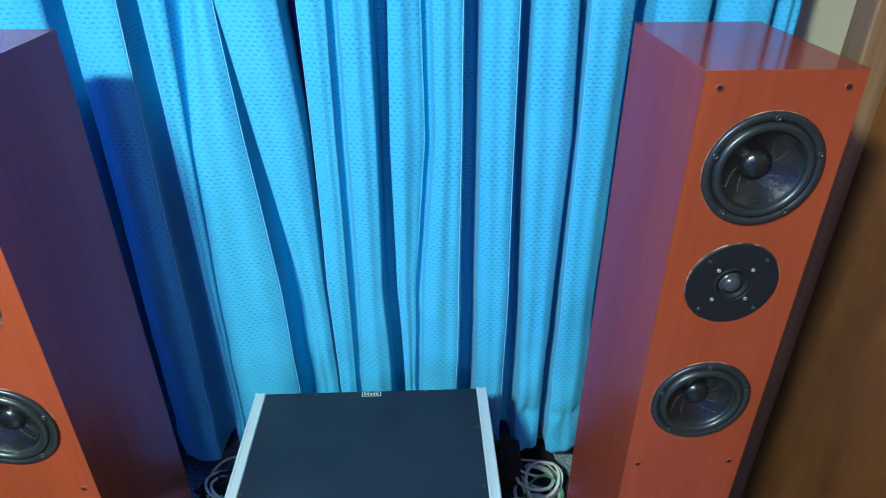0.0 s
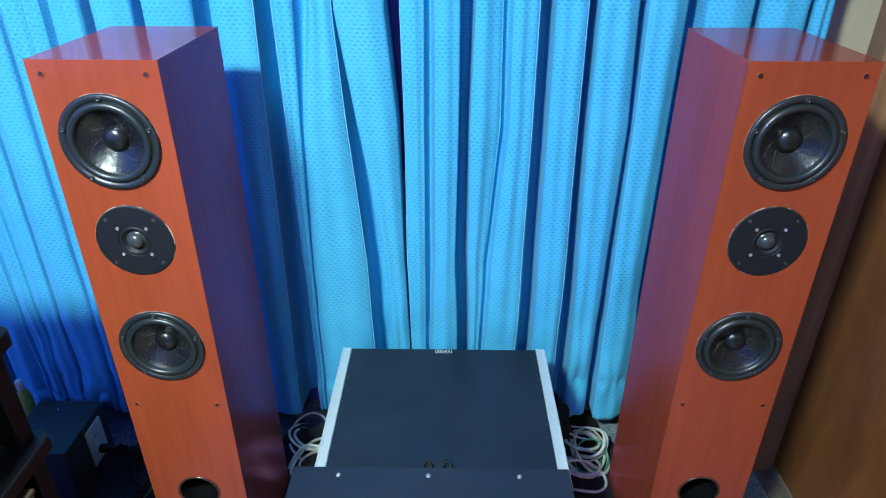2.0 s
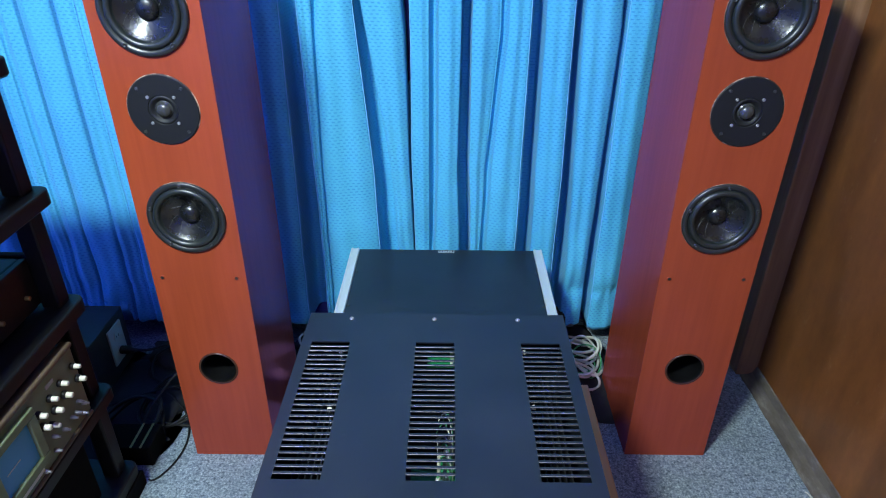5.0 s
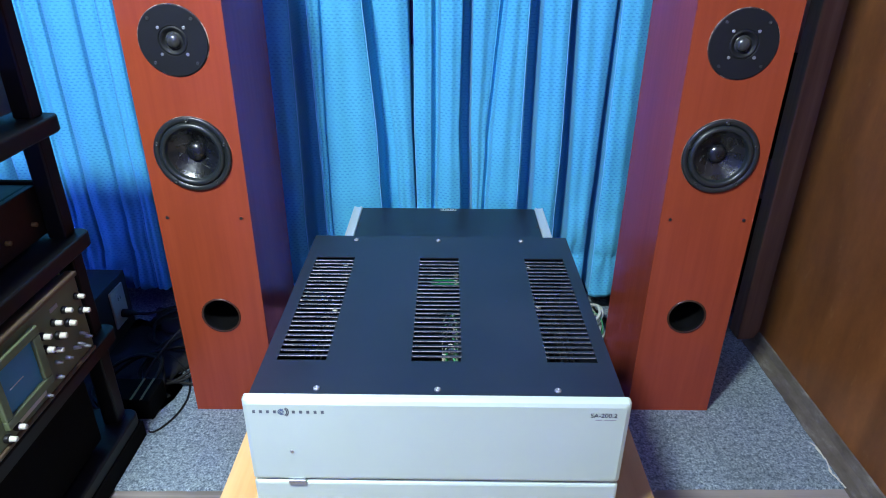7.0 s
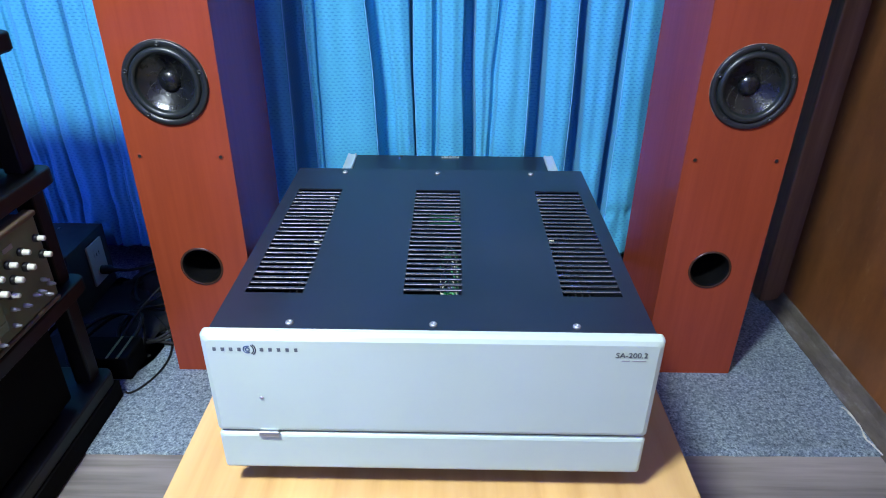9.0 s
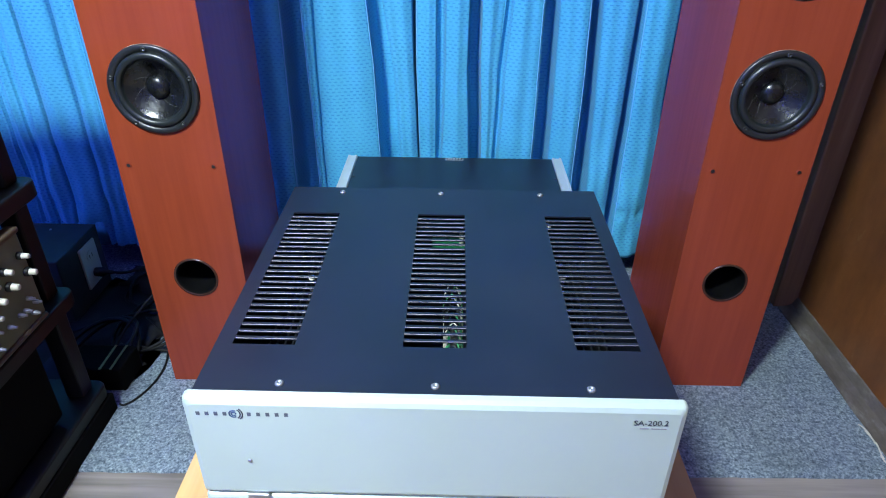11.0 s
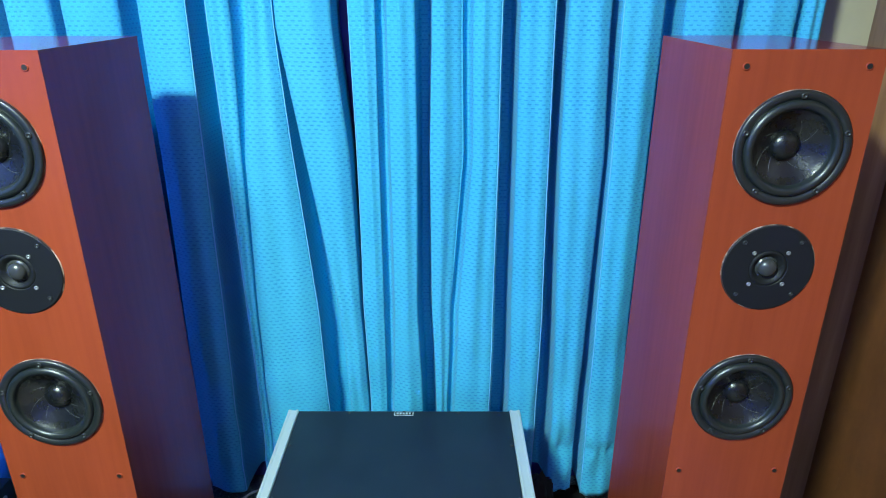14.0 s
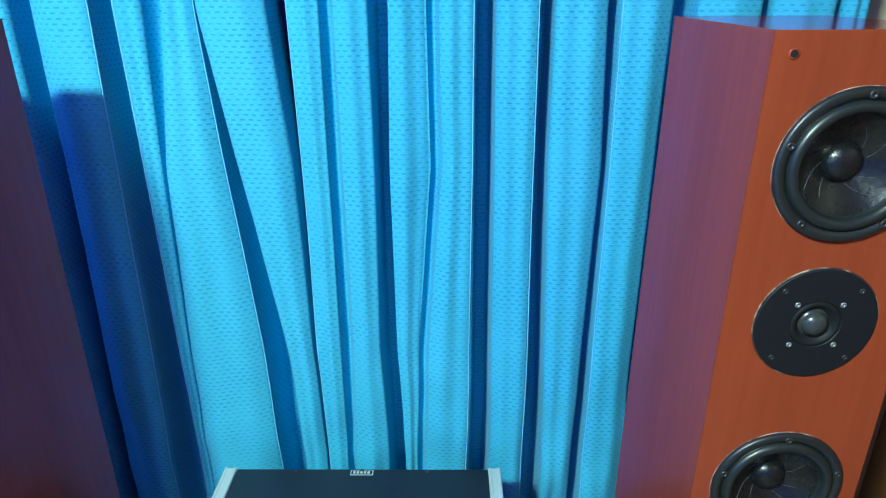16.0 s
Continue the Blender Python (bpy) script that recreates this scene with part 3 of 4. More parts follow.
def woofer(parent, zc, r0):
    fr = part("driver_frame", lathe([(r0 + 0.0, -0.001), (r0 + 0.0025, 0.0008), (r0 + 0.0025, 0.004), (r0, 0.006), (0.0705, 0.0062), (0.069, 0.0045), (0.0665, 0.0035), (0.0655, 0.0), (0.065, -0.02)], 64), M_RING, parent, "black cast driver frame", True)
    fr.location = (0, 0, zc)
    roll = [(0.0668, 0.0035)]
    for i in range(13):
        a = math.pi * i / 12
        roll.append((0.0600 + 0.0065 * math.cos(a), 0.0025 + 0.0068 * math.sin(a)))
    roll += [(0.0530, 0.0015), (0.0518, -0.0005)]
    o = part("surround", lathe(roll, 64), M_RUBBER, parent, "dark rubber surround", True)
    o.location = (0, 0, zc)
    prof = [(0.0525, 0.0)]
    for i in range(1, 11):
        k = i / 10
        prof.append((0.0525 - 0.0335 * k, -0.0190 * (k ** 0.85)))
    cone = part("cone", lathe(prof, 64), M_CONE, parent, "glossy black paper cone with sliced lines", True)
    cone.location = (0, 0, zc)
    cap = [(0.0208, -0.0180)]
    for i in range(1, 9):
        a = math.pi / 2 * i / 8
        cap.append((0.0205 * math.cos(a), -0.0180 + 0.0120 * math.sin(a)))
    cap[-1] = (0.0, cap[-1][1])
    o = part("dust_cap", lathe(cap, 40), M_CONE, parent, "rounded glossy dust cap", True)
    o.location = (0, 0, zc)
    for i in range(9):
        if i in (2, 6):
            continue
        a0 = 2 * math.pi * (i + 0.3 + 0.25 * math.sin(i * 5.3)) / 9
        pts = []
        for k in range(5):
            q = k / 4
            r = 0.0225 + (0.0200 + 0.007 * math.sin(i * 3.7)) * q
            a = a0 + (0.42 + 0.16 * math.sin(i * 2.1)) * q
            kk = (0.0525 - r) / 0.0335
            pts.append((r * math.cos(a), 0.0190 * kk ** 0.85 - 0.0004, r * math.sin(a)))
        o = tube(pts, 0.00026, "slice_line", M_SLIT, cone, res=1)
    screw = None
    for i in range(5):
        a = math.pi / 2 + 2 * math.pi * i / 5
        loc = (0.0715 * math.cos(a), 0, zc + 0.0715 * math.sin(a))
        if screw is None:
            screw = screw_piece("screw", parent, M_RING, M_DARKSTEEL, 0.0044, 0.0062)
            screw.location = loc
        else:
            again(screw, parent, loc)


def screw_piece(name, parent, mat, mat2, r, d, axis="y"):
    """A countersunk screw head with a recessed socket."""
    bm = lathe([(r, d - 0.001), (r, d + 0.001), (r * 0.8, d + 0.0016), (r * 0.45, d + 0.0016), (r * 0.4, d + 0.0004), (0, d + 0.0004)], 14, axis)
    return part(name, bm, mat2, parent, "", True)


def tweeter(parent, zc, r0):
    o = part("tweeter_plate", lathe([(r0 - 0.0004, -0.001), (r0 - 0.0004, 0.0022), (r0 - 0.0015, 0.003), (0.0285, 0.003), (0.0265, 0.0005), (0.0205, -0.0015), (0.0195, -0.004)], 64), M_PLATE, parent, "matt black round tweeter plate", False)
    o.location = (0, 0, zc)
    ring = part("dome_ring", lathe([(0.0275, 0.0015), (0.0255, 0.0035), (0.0225, 0.0030), (0.0195, -0.001), (0.0165, -0.003)], 48), M_PLATE, parent, "shallow ring round the dome", True)
    ring.location = (0, 0, zc)
    dome = [(0.0170, -0.0035), (0.0160, -0.0015)]
    for i in range(0, 9):
        a = math.pi / 2 * i / 8
        dome.append((0.0142 * math.cos(a), -0.001 + 0.0105 * math.sin(a)))
    dome[-1] = (0.0, dome[-1][1])
    o = part("dome", lathe(dome, 40), M_DOME, parent, "shiny black dome", True)
    o.location = (0, 0, zc)
    for rr, off in ((0.0575, math.pi / 4), (0.0345, math.pi / 4)):
        first = None
        for i in range(4):
            a = off + math.pi / 2 * i
            loc = (rr * math.cos(a), 0, zc + rr * math.sin(a))
            if first is None:
                first = screw_piece("screw", parent, M_LIDSCREW, M_DARKSTEEL if rr > 0.05 else M_LIDSCREW, 0.0032, 0.0030)
                first.location = loc
            else:
                again(first, parent, loc)


def loudspeaker():
    sp = empty("loudspeaker")
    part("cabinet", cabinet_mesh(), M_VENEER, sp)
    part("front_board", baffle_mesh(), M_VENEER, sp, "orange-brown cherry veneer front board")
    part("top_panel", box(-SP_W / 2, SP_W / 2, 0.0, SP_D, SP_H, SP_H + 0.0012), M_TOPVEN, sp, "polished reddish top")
    for zc, r in DRIVERS[:3:2]:
        woofer(sp, zc, r)
    tweeter(sp, DRIVERS[1][0], DRIVERS[1][1])
    for zc, r in DRIVERS[:3]:
        rim = part("cutout_rim", lathe([(r - 0.001, 0.0002), (r - 0.001, 0.0010), (r + 0.0030, 0.0006), (r + 0.0030, 0.0)] if r > 0.07 else [(r - 0.001, 0.0002), (r - 0.001, 0.0010), (r + 0.0012, 0.0006), (r + 0.0012, 0.0)], 64), M_RIM, sp, "thin worn edge round the driver", True)
        rim.location = (0, 0, zc)
    zc, r = DRIVERS[3]
    # the shade inside the port is put into the tube's near-black colour
    o = part("port_tube", lathe([(r + 0.003, 0.0), (r + 0.0025, 0.0018), (r - 0.0005, 0.002), (r - 0.004, -0.003), (r - 0.005, -0.012), (r - 0.005, -0.12), (0.0, -0.12)], 56), [M_DEEP], sp, "black bass port tube", True)
    o.location = (0, 0, zc)
    o = part("port_ring", lathe([(r + 0.0032, 0.0), (r + 0.0028, 0.0022), (r - 0.0003, 0.0024), (r - 0.0032, -0.0022)], 56), M_PORT, sp, "dark brown glossy port ring", True)
    o.location = (0, 0, zc)
    pin = None
    for z in (1.179, 0.528):
        for x in (-0.0795, 0.0795):
            if pin is None:
                pin = part("grille_socket", lathe([(0.0052, 0.0), (0.0052, 0.0012), (0.0036, 0.0014), (0.0032, 0.0006), (0.0, 0.0004)], 16), [M_VENEER], sp, "", True)
                pin.location = (x, 0, z)
                hole = part("socket_hole", lathe([(0.0036, 0.0016), (0.0, 0.0016)], 14), M_HOLE, pin)
            else:
                o = again(pin, sp, (x, 0, z))
                h2 = again(hole, o, (0, 0, 0))
    return sp


sp_left = loudspeaker()
sp_left.matrix_basis = pose(-0.511, 0.656, 0)
tagged(sp_left, "tall cherry-veneer floor loudspeaker beside the equipment rack", "loudspeaker", "pair of loudspeakers")
sp_right = copy_thing(sp_left, pose(0.574, 0.671, 0))
tagged(sp_right, "tall cherry-veneer floor loudspeaker beside the panelled wall", "loudspeaker", "pair of loudspeakers")


# ---------------------------------------------------------------- stand and power amplifier
stand = tagged(empty("amplifier_stand"), "low yellow pine bench under the silver amplifier", "bench")
part("top_board", box(-0.303, 0.306, -0.045, 0.50, 0.352, 0.380, 0.003), M_STAND, stand)
for x in (-0.26, 0.262):
    for y in (-0.01, 0.455):
        part("leg", box(x - 0.022, x + 0.022, y - 0.022, y + 0.022, -0.006 if y < 0.3 else 0.0, 0.352, 0.003), M_STAND, stand)
part("apron", box(-0.238, 0.24, 0.447, 0.465, 0.28, 0.352, 0.002), M_STAND, stand)
part("apron", box(-0.238, 0.24, -0.02, -0.002, 0.28, 0.352, 0.002), M_STAND, stand)

amp = tagged(empty("power_amplifier", (0, 0, 0.38)), "silver-fronted power amplifier with black slotted lid", "amplifier")


def amp_part(name, bm, mat, label="", smooth=False, parent=None):
    bmesh.ops.translate(bm, vec=(0, 0, -0.38), verts=bm.verts)
    return part(name, bm, mat, parent or amp, label, smooth)


TOPZ = 0.592
CW = 0.2255
COLS = ((-0.208, -0.144), (-0.034, 0.031), (0.142, 0.207))
SY0, SY1 = 0.069, 0.358
# chassis walls and floor
bm = box(-CW, CW, 0.001, 0.441, 0.405, TOPZ - 0.0024)
bmesh.ops.delete(bm, geom=[f for f in bm.faces if f.normal.z > 0.5], context="FACES_ONLY")
amp_part("chassis", bm, M_BLACKTOP)
# lid: solid fields round the three slotted columns
bm = bmesh.new()
gx = [-CW, COLS[0][0], COLS[0][1], COLS[1][0], COLS[1][1], COLS[2][0], COLS[2][1], CW]
gy = [0.001, SY0, SY1, 0.441]
vv = [[bm.verts.new((x, y, TOPZ)) for x in gx] for y in gy]
for j in range(3):
    for i in range(7):
        if not (j == 1 and i in (1, 3, 5)):
            bm.faces.new((vv[j][i], vv[j][i + 1], vv[j + 1][i + 1], vv[j + 1][i]))
ext = bmesh.ops.extrude_face_region(bm, geom=bm.faces[:])
bmesh.ops.translate(bm, vec=(0, 0, -0.0022), verts=[g for g in ext["geom"] if isinstance(g, bmesh.types.BMVert)])
lid = amp_part("lid", bm, M_BLACKTOP, "satin black steel lid with three slotted fields")
N_SLOT = 25
pitch = (SY1 - SY0) / N_SLOT
for a_, b_ in COLS:
    first = None
    for i in range(1, N_SLOT):
        y = SY0 + pitch * i
        if first is None:
            bm = box(0, b_ - a_, -pitch * 0.19, pitch * 0.19, -0.0024, 0, 0.0008, 3)
            first = part("slat", bm, [M_BLACKTOP, M_CUT], lid)
            for pg in first.data.polygons:
                pg.material_index = 1 if 0.3 < pg.normal.z < 0.94 else 0
            first.location = (a_, y, TOPZ - 0.38)
        else:
            again(first, lid, (a_, y, TOPZ - 0.38))
first = None
for x, y in ((-0.146, 0.012), (0.001, 0.012), (0.147, 0.012), (-0.150, 0.424), (-0.004, 0.424), (0.143, 0.424)):
    if first is None:
        first = part("screw", lathe([(0.0042, 0.0), (0.0042, 0.001), (0.0032, 0.0021), (0.0016, 0.0023), (0.0014, 0.0012), (0, 0.0012)], 14, "z"), M_LIDSCREW, lid, "", True)
        first.location = (x, y, TOPZ - 0.38)
    else:
        again(first, lid, (x, y, TOPZ - 0.38))


def rounded_face(x0, x1, z0, z1, r, y0, y1, bev):
    """A slab with rounded corners as seen from the front and softly bevelled edges."""
    bm = bmesh.new()
    loop = []
    for cx, cz, a0 in ((x1 - r, z1 - r, 0), (x0 + r, z1 - r, 90), (x0 + r, z0 + r, 180), (x1 - r, z0 + r, 270)):
        for i in range(7):
            a = radians(a0 + 15 * i)
            loop.append((cx + r * math.cos(a), cz + r * math.sin(a)))
    rings = []
    cx, cz = (x0 + x1) / 2, (z0 + z1) / 2
    for y, inset in ((y1, 0.0), (y0 + bev, 0.0), (y0 + bev * 0.3, bev * 0.3), (y0, bev)):
        rings.append([bm.verts.new((x - math.copysign(min(inset, abs(x - cx)), x - cx), y, z - math.copysign(min(inset, abs(z - cz)), z - cz))) for x, z in loop])
    n = len(loop)
    for a, b in zip(rings, rings[1:]):
        for i in range(n):
            bm.faces.new((a[i], a[(i + 1) % n], b[(i + 1) % n], b[i]))
    bm.faces.new(rings[-1])
    bm.faces.new(rings[0])
    return bm


FY = -0.0125  # front of the plate
face = amp_part("front_plate", rounded_face(-0.2325, 0.2325, 0.4645, 0.5935, 0.005, FY, 0.0, 0.0065), M_ALU, "thick satin aluminium front plate")
amp_part("lower_plate", rounded_face(-0.2315, 0.2315, 0.4105, 0.4625, 0.004, FY + 0.0005, 0.0, 0.004), M_ALU, "satin aluminium lower strip")
amp_part("groove", box(-0.228, 0.228, FY + 0.005, -0.0004, 0.461, 0.466), M_DARKSTEEL)
amp_part("power_button", box(-0.187, -0.165, FY - 0.0025, FY + 0.003, 0.4600, 0.4668, 0.0012), M_STEEL, "small silver push button", parent=face)
o = amp_part("indicator", lathe([(0.0022, 0.0), (0.0020, 0.0012), (0.0, 0.0016)], 14, at=(-0.178, FY, 0.514)), M_STEEL, "tiny indicator lamp", True, face)
for x in (-0.185, 0.185):
    for y in (0.05, 0.39):
        amp_part("foot", lathe([(0.0, 0.38), (0.017, 0.38), (0.019, 0.405), (0.0, 0.405)], 24, "z", (x, y, 0)), M_BLACK)

# inside: heat sinks under the outer columns, board, parts and wires under the middle one
for a_, b_ in (COLS[0], COLS[2]):
    side = -1 if a_ < 0 else 1
    sink = amp_part("heat_sink", box(a_ - 0.003, b_ + 0.003, SY0 - 0.01, SY1 + 0.01, 0.395, 0.47), M_BLACK, "black finned heat sink inside")
    for i in range(7):
        x = a_ + (b_ - a_) * (i + 0.5) / 7
        amp_part("fin", box(x - 0.0012, x + 0.0012, SY0 - 0.01, SY1 + 0.01, 0.47, 0.515), M_BLACK, "", False, sink)
bm = box(-0.016, 0.032, 0.370, 0.402, 0.528, 0.531)
pcb = amp_part("circuit_board", bm, M_PCB, "green circuit board under the slots")
amp_part("circuit_board", box(-0.035, 0.036, 0.07, 0.20, 0.47, 0.473), M_PCB, "green circuit board")
for x, y in ((0.0275, 0.395), (0.0275, 0.377)):
    amp_part("component", lathe([(0.003, 0.531), (0.003, 0.542), (0, 0.542)], 12, "z", (x, y, 0)), M_KNOB)
rnd = random.Random(5)
for i in range(16):
    x, y = rnd.uniform(0.004, 0.03), rnd.uniform(0.075, 0.20)
    r, h = rnd.uniform(0.0025, 0.006), rnd.uniform(0.02, 0.07)
    amp_part("component", lathe([(r, 0.473), (r, 0.473 + h), (r * 0.8, 0.475 + h), (0, 0.475 + h)], 12, "z", (x, y, 0)), rnd.choice((M_STEEL, M_KNOB, M_PCB, M_BLACK)), "", True)
for i in range(12):
    y = 0.212 - 0.011 * i + rnd.uniform(-0.004, 0.004)
    x = rnd.uniform(0.010, 0.022)
    top = rnd.uniform(0.572, 0.586)
    pts = [(x - rnd.uniform(0.002, 0.012), y + rnd.uniform(-0.008, 0.012), top - 0.02), (x, y, top), (x + 0.006, y - rnd.uniform(0.0, 0.012), top - 0.004), (0.029, y - rnd.uniform(0.004, 0.016), top - 0.03), (0.030, y - 0.016, 0.473)]
    w = tube(pts, rnd.uniform(0.0006, 0.0011), "wire", rnd.choice((M_KNOB, M_CABLEW, M_CABLEG, M_STEEL)), amp, res=1)
    w.location = (0, 0, -0.38)


# white standoffs under the outer slots
for x, y in ((-0.158, 0.343), (-0.155, 0.208), (0.147, 0.347), (0.149, 0.216)):
    amp_part("standoff", lathe([(0.0026, 0.515), (0.0026, 0.580), (0, 0.580)], 12, "z", (x, y, 0)), M_BLACK, "thin black standoff", True)
    amp_part("cap", lathe([(0.0038, 0.580), (0.0038, 0.5838), (0.0026, 0.5848), (0, 0.5848)], 12, "z", (x, y, 0)), M_KNOB, "white plastic cap", True)


# marks on the front plate: the maker's lettering as plain bars and a round badge, the type number as writing
def mark(x0, x1, z0, z1, mat=None, name="mark"):
    return amp_part(name, box(x0, x1, FY - 0.0004, FY + 0.0002, z0, z1), mat or M_INK, "", False, face)


# each letter of the maker's name: a small plain bar
LZ = 0.5762
for x in [-0.2195 + 0.0083 * i for i in range(4)] + [-0.172 + 0.0086 * i for i in range(5)]:
    mark(x, x + 0.0034, LZ - 0.0021, LZ + 0.0021, M_SOFTINK)
for k, (rr, a0, a1) in enumerate(((0.0042, 60, 300), (0.0022, 0, 330), (0.0062, -55, 55), (0.0082, -50, 50))):
    pts = [(-0.1845 + rr * math.cos(a), FY - 0.0001, LZ + rr * math.sin(a)) for a in [radians(a0 + (a1 - a0) * i / 11) for i in range(12)]]
    w = tube(pts, 0.0006, "badge", M_BLUEINK if k < 2 else M_INK, face, res=1)
    w.location = (0, 0, -0.38)
txt = bpy.data.curves.new("type_number", "FONT")
txt.body, txt.size, txt.align_x, txt.extrude = "SA-200.2", 0.0088, "RIGHT", 0.0001
txt.materials.append(M_INK)
tob = new("type_number", txt)
tob.parent = face
tob.matrix_basis = pose(0.2155, FY - 0.0004, 0.5728 - 0.38, 90, 0, 0)
for i, wd in enumerate((0.008, 0.014)):
    mark(0.190 + i * 0.0105, 0.190 + i * 0.0105 + wd, 0.5682, 0.5692, M_GREY)


# ---------------------------------------------------------------- rear unit
rear = tagged(empty("rear_amplifier", (0.0155, 0.78, 0)), "black amplifier with silver side rails behind the bench", "amplifier")
part("body", box(-0.2375, 0.2375, -0.21, 0.212, 0.02, 0.407, 0.002), M_BLACKTOP, rear)
part("lid", box(-0.2315, 0.2315, -0.215, 0.215, 0.407, 0.4105, 0.0008), M_BLACKTOP, rear, "satin black lid")
for s in (-1, 1):
    bm = box(s * 0.2435 - 0.0115, s * 0.2435 + 0.0115, -0.217, 0.216, 0.398, 0.4125, 0.0015)
    box(s * 0.2435 - 0.0105, s * 0.2435 - 0.0055, -0.217, 0.216, 0.411, 0.4140, 0.0008, bm=bm)
    box(s * 0.2435 + 0.0055, s * 0.2435 + 0.0105, -0.217, 0.216, 0.411, 0.4140, 0.0008, bm=bm)
    part("side_rail", bm, M_RAIL, rear, "silver grooved aluminium rail")
    part("side_panel", box(s * 0.2435 - 0.006, s * 0.2435 + 0.006, -0.215, 0.214, 0.02, 0.398), M_BLACK, rear)
plate = part("name_plate", box(-0.021, 0.021, 0.199, 0.212, 0.4105, 0.4113, 0.0003), M_RAIL, rear, "small silver rating plate")
part("plate_field", box(-0.019, 0.019, 0.2005, 0.2105, 0.4113, 0.4116), M_BLACK, plate)
for i in range(5):
    part("mark", box(-0.016 + i * 0.0066, -0.0115 + i * 0.0066, 0.2025, 0.2085, 0.4116, 0.4119), M_RAIL, plate)
first = None
for x, y in ((-0.226, 0.10), (-0.226, -0.05), (-0.226, -0.20), (0.226, 0.10), (0.226, -0.05), (0.226, -0.20), (-0.12, 0.209), (0.0, 0.211), (0.12, 0.209)):
    if first is None:
        first = part("screw", lathe([(0.0036, 0.0), (0.0034, 0.0014), (0.0015, 0.0019), (0.0, 0.0012)], 12, "z"), M_DARKSTEEL, rear, "", True)
        first.location = (x, y, 0.4105)
    else:
        again(first, rear, (x, y, 0.4105))
for x in (-0.036, 0.003):
    pts = [(x, -0.200, 0.405), (x - 0.004, -0.178, 0.420), (x + 0.004, -0.165, 0.429), (x + 0.016, -0.172, 0.424), (x + 0.022, -0.200, 0.405)]
    tube(pts, 0.0028, "cable_loop", M_CABLEB, rear)
for x in (-0.18, 0.18):
    for y in (-0.16, 0.16):
        part("foot", lathe([(0, 0), (0.018, 0), (0.02, 0.02), (0, 0.02)], 20, "z", (x, y, 0)), M_BLACK, rear)


# ---------------------------------------------------------------- equipment rack
rack = tagged(empty("equipment_rack", (-0.93, 0.2, 0)), "black lacquered open equipment rack with rounded shelves", "rack")
RX0, RX1, RY0, RY1 = -1.16, -0.706, -0.16, 0.567
SHELVES = (0.076, 0.313, 0.544, 0.780, 1.015)


def rounded_slab(x0, x1, y0, y1, z0, z1, r, bev=0.004):
    bm = bmesh.new()
    loop = []
    for cx, cy, a0 in ((x1 - r, y1 - r, 0), (x0 + r, y1 - r, 90), (x0 + r, y0 + r, 180), (x1 - r, y0 + r, 270)):
        for i in range(7):
            a = radians(a0 + 15 * i)
            loop.append((cx, cy, math.cos(a), math.sin(a)))
    rings = []
    for z, inset in ((z0, bev), (z0 + bev, 0), (z1 - bev, 0), (z1 - bev * 0.3, bev * 0.3), (z1, bev)):
        rings.append([bm.verts.new((cx + (r - inset) * c, cy + (r - inset) * s, z)) for cx, cy, c, s in loop])
    n = len(loop)
    for a, b in zip(rings, rings[1:]):
        for i in range(n):
            bm.faces.new((a[i], a[(i + 1) % n], b[(i + 1) % n], b[i]))
    bm.faces.new(rings[0])
    bm.faces.new(rings[-1])
    return bm


def shift(bm, v):
    bmesh.ops.translate(bm, vec=v, verts=bm.verts)
    return bm


BACK = (0.93, -0.2, 0)
for z in SHELVES:
    part("shelf", shift(rounded_slab(RX0, RX1, RY0, RY1, z - 0.032, z, 0.022), BACK), M_RACK, rack)
for x in (RX0 + 0.05, RX1 - 0.040):
    for y in (RY0 + 0.05, RY1 - 0.036):
        prev = 0.0
        for z in SHELVES:
            lo_ = 0.044 if prev == 0.0 else prev
            if prev == 0.0:
                prev = z
                continue
            part("post", shift(box(x - 0.018, x + 0.018, y - 0.018, y + 0.018, lo_, z - 0.032, 0.004), BACK), M_RACK, rack)
            prev = z

# near-black block that closes the dark space under the bottom shelf
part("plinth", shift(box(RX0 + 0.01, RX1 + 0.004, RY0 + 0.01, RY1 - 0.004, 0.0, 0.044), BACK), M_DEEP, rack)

# oscilloscope on the second shelf
scope = tagged(empty("oscilloscope", (-0.9, 0.32, 0.313)), "old tan oscilloscope with blue screen and cream knobs", "oscilloscope")
SB = (0.9, -0.32, -0.313)
part("case", shift(box(-1.12, -0.716, 0.142, 0.468, 0.330, 0.492, 0.006), SB), M_BROWNCASE, scope, "brown metal case")
panel = part("front_panel", shift(box(-0.716, -0.706, 0.137, 0.472, 0.326, 0.488, 0.003), SB), M_TAN, scope, "tan painted front panel")
part("top_lip", shift(box(-0.722, -0.700, 0.137, 0.472, 0.488, 0.498, 0.003), SB), M_BROWNCASE, scope)
part("bottom_lip", shift(box(-0.722, -0.702, 0.137, 0.472, 0.318, 0.326, 0.003), SB), M_BROWNCASE, scope)
bez = bmesh.new()
for b_ in ((0.190, 0.322, 0.455, 0.472), (0.190, 0.322, 0.352, 0.369), (0.190, 0.207, 0.369, 0.455), (0.302, 0.322, 0.369, 0.455)):
    box(-0.707, -0.697, b_[0], b_[1], b_[2], b_[3], 0.002, bm=bez)
bz = part("bezel", shift(bez, SB), M_TAN, scope, "raised bezel round the screen")
part("screen", shift(box(-0.7065, -0.7035, 0.205, 0.304, 0.367, 0.457), SB), M_SCREEN, scope, "blue glass screen")
w = part("trace", shift(box(-0.7034, -0.7028, 0.225, 0.262, 0.4075, 0.4095), SB), M_KNOB, scope)
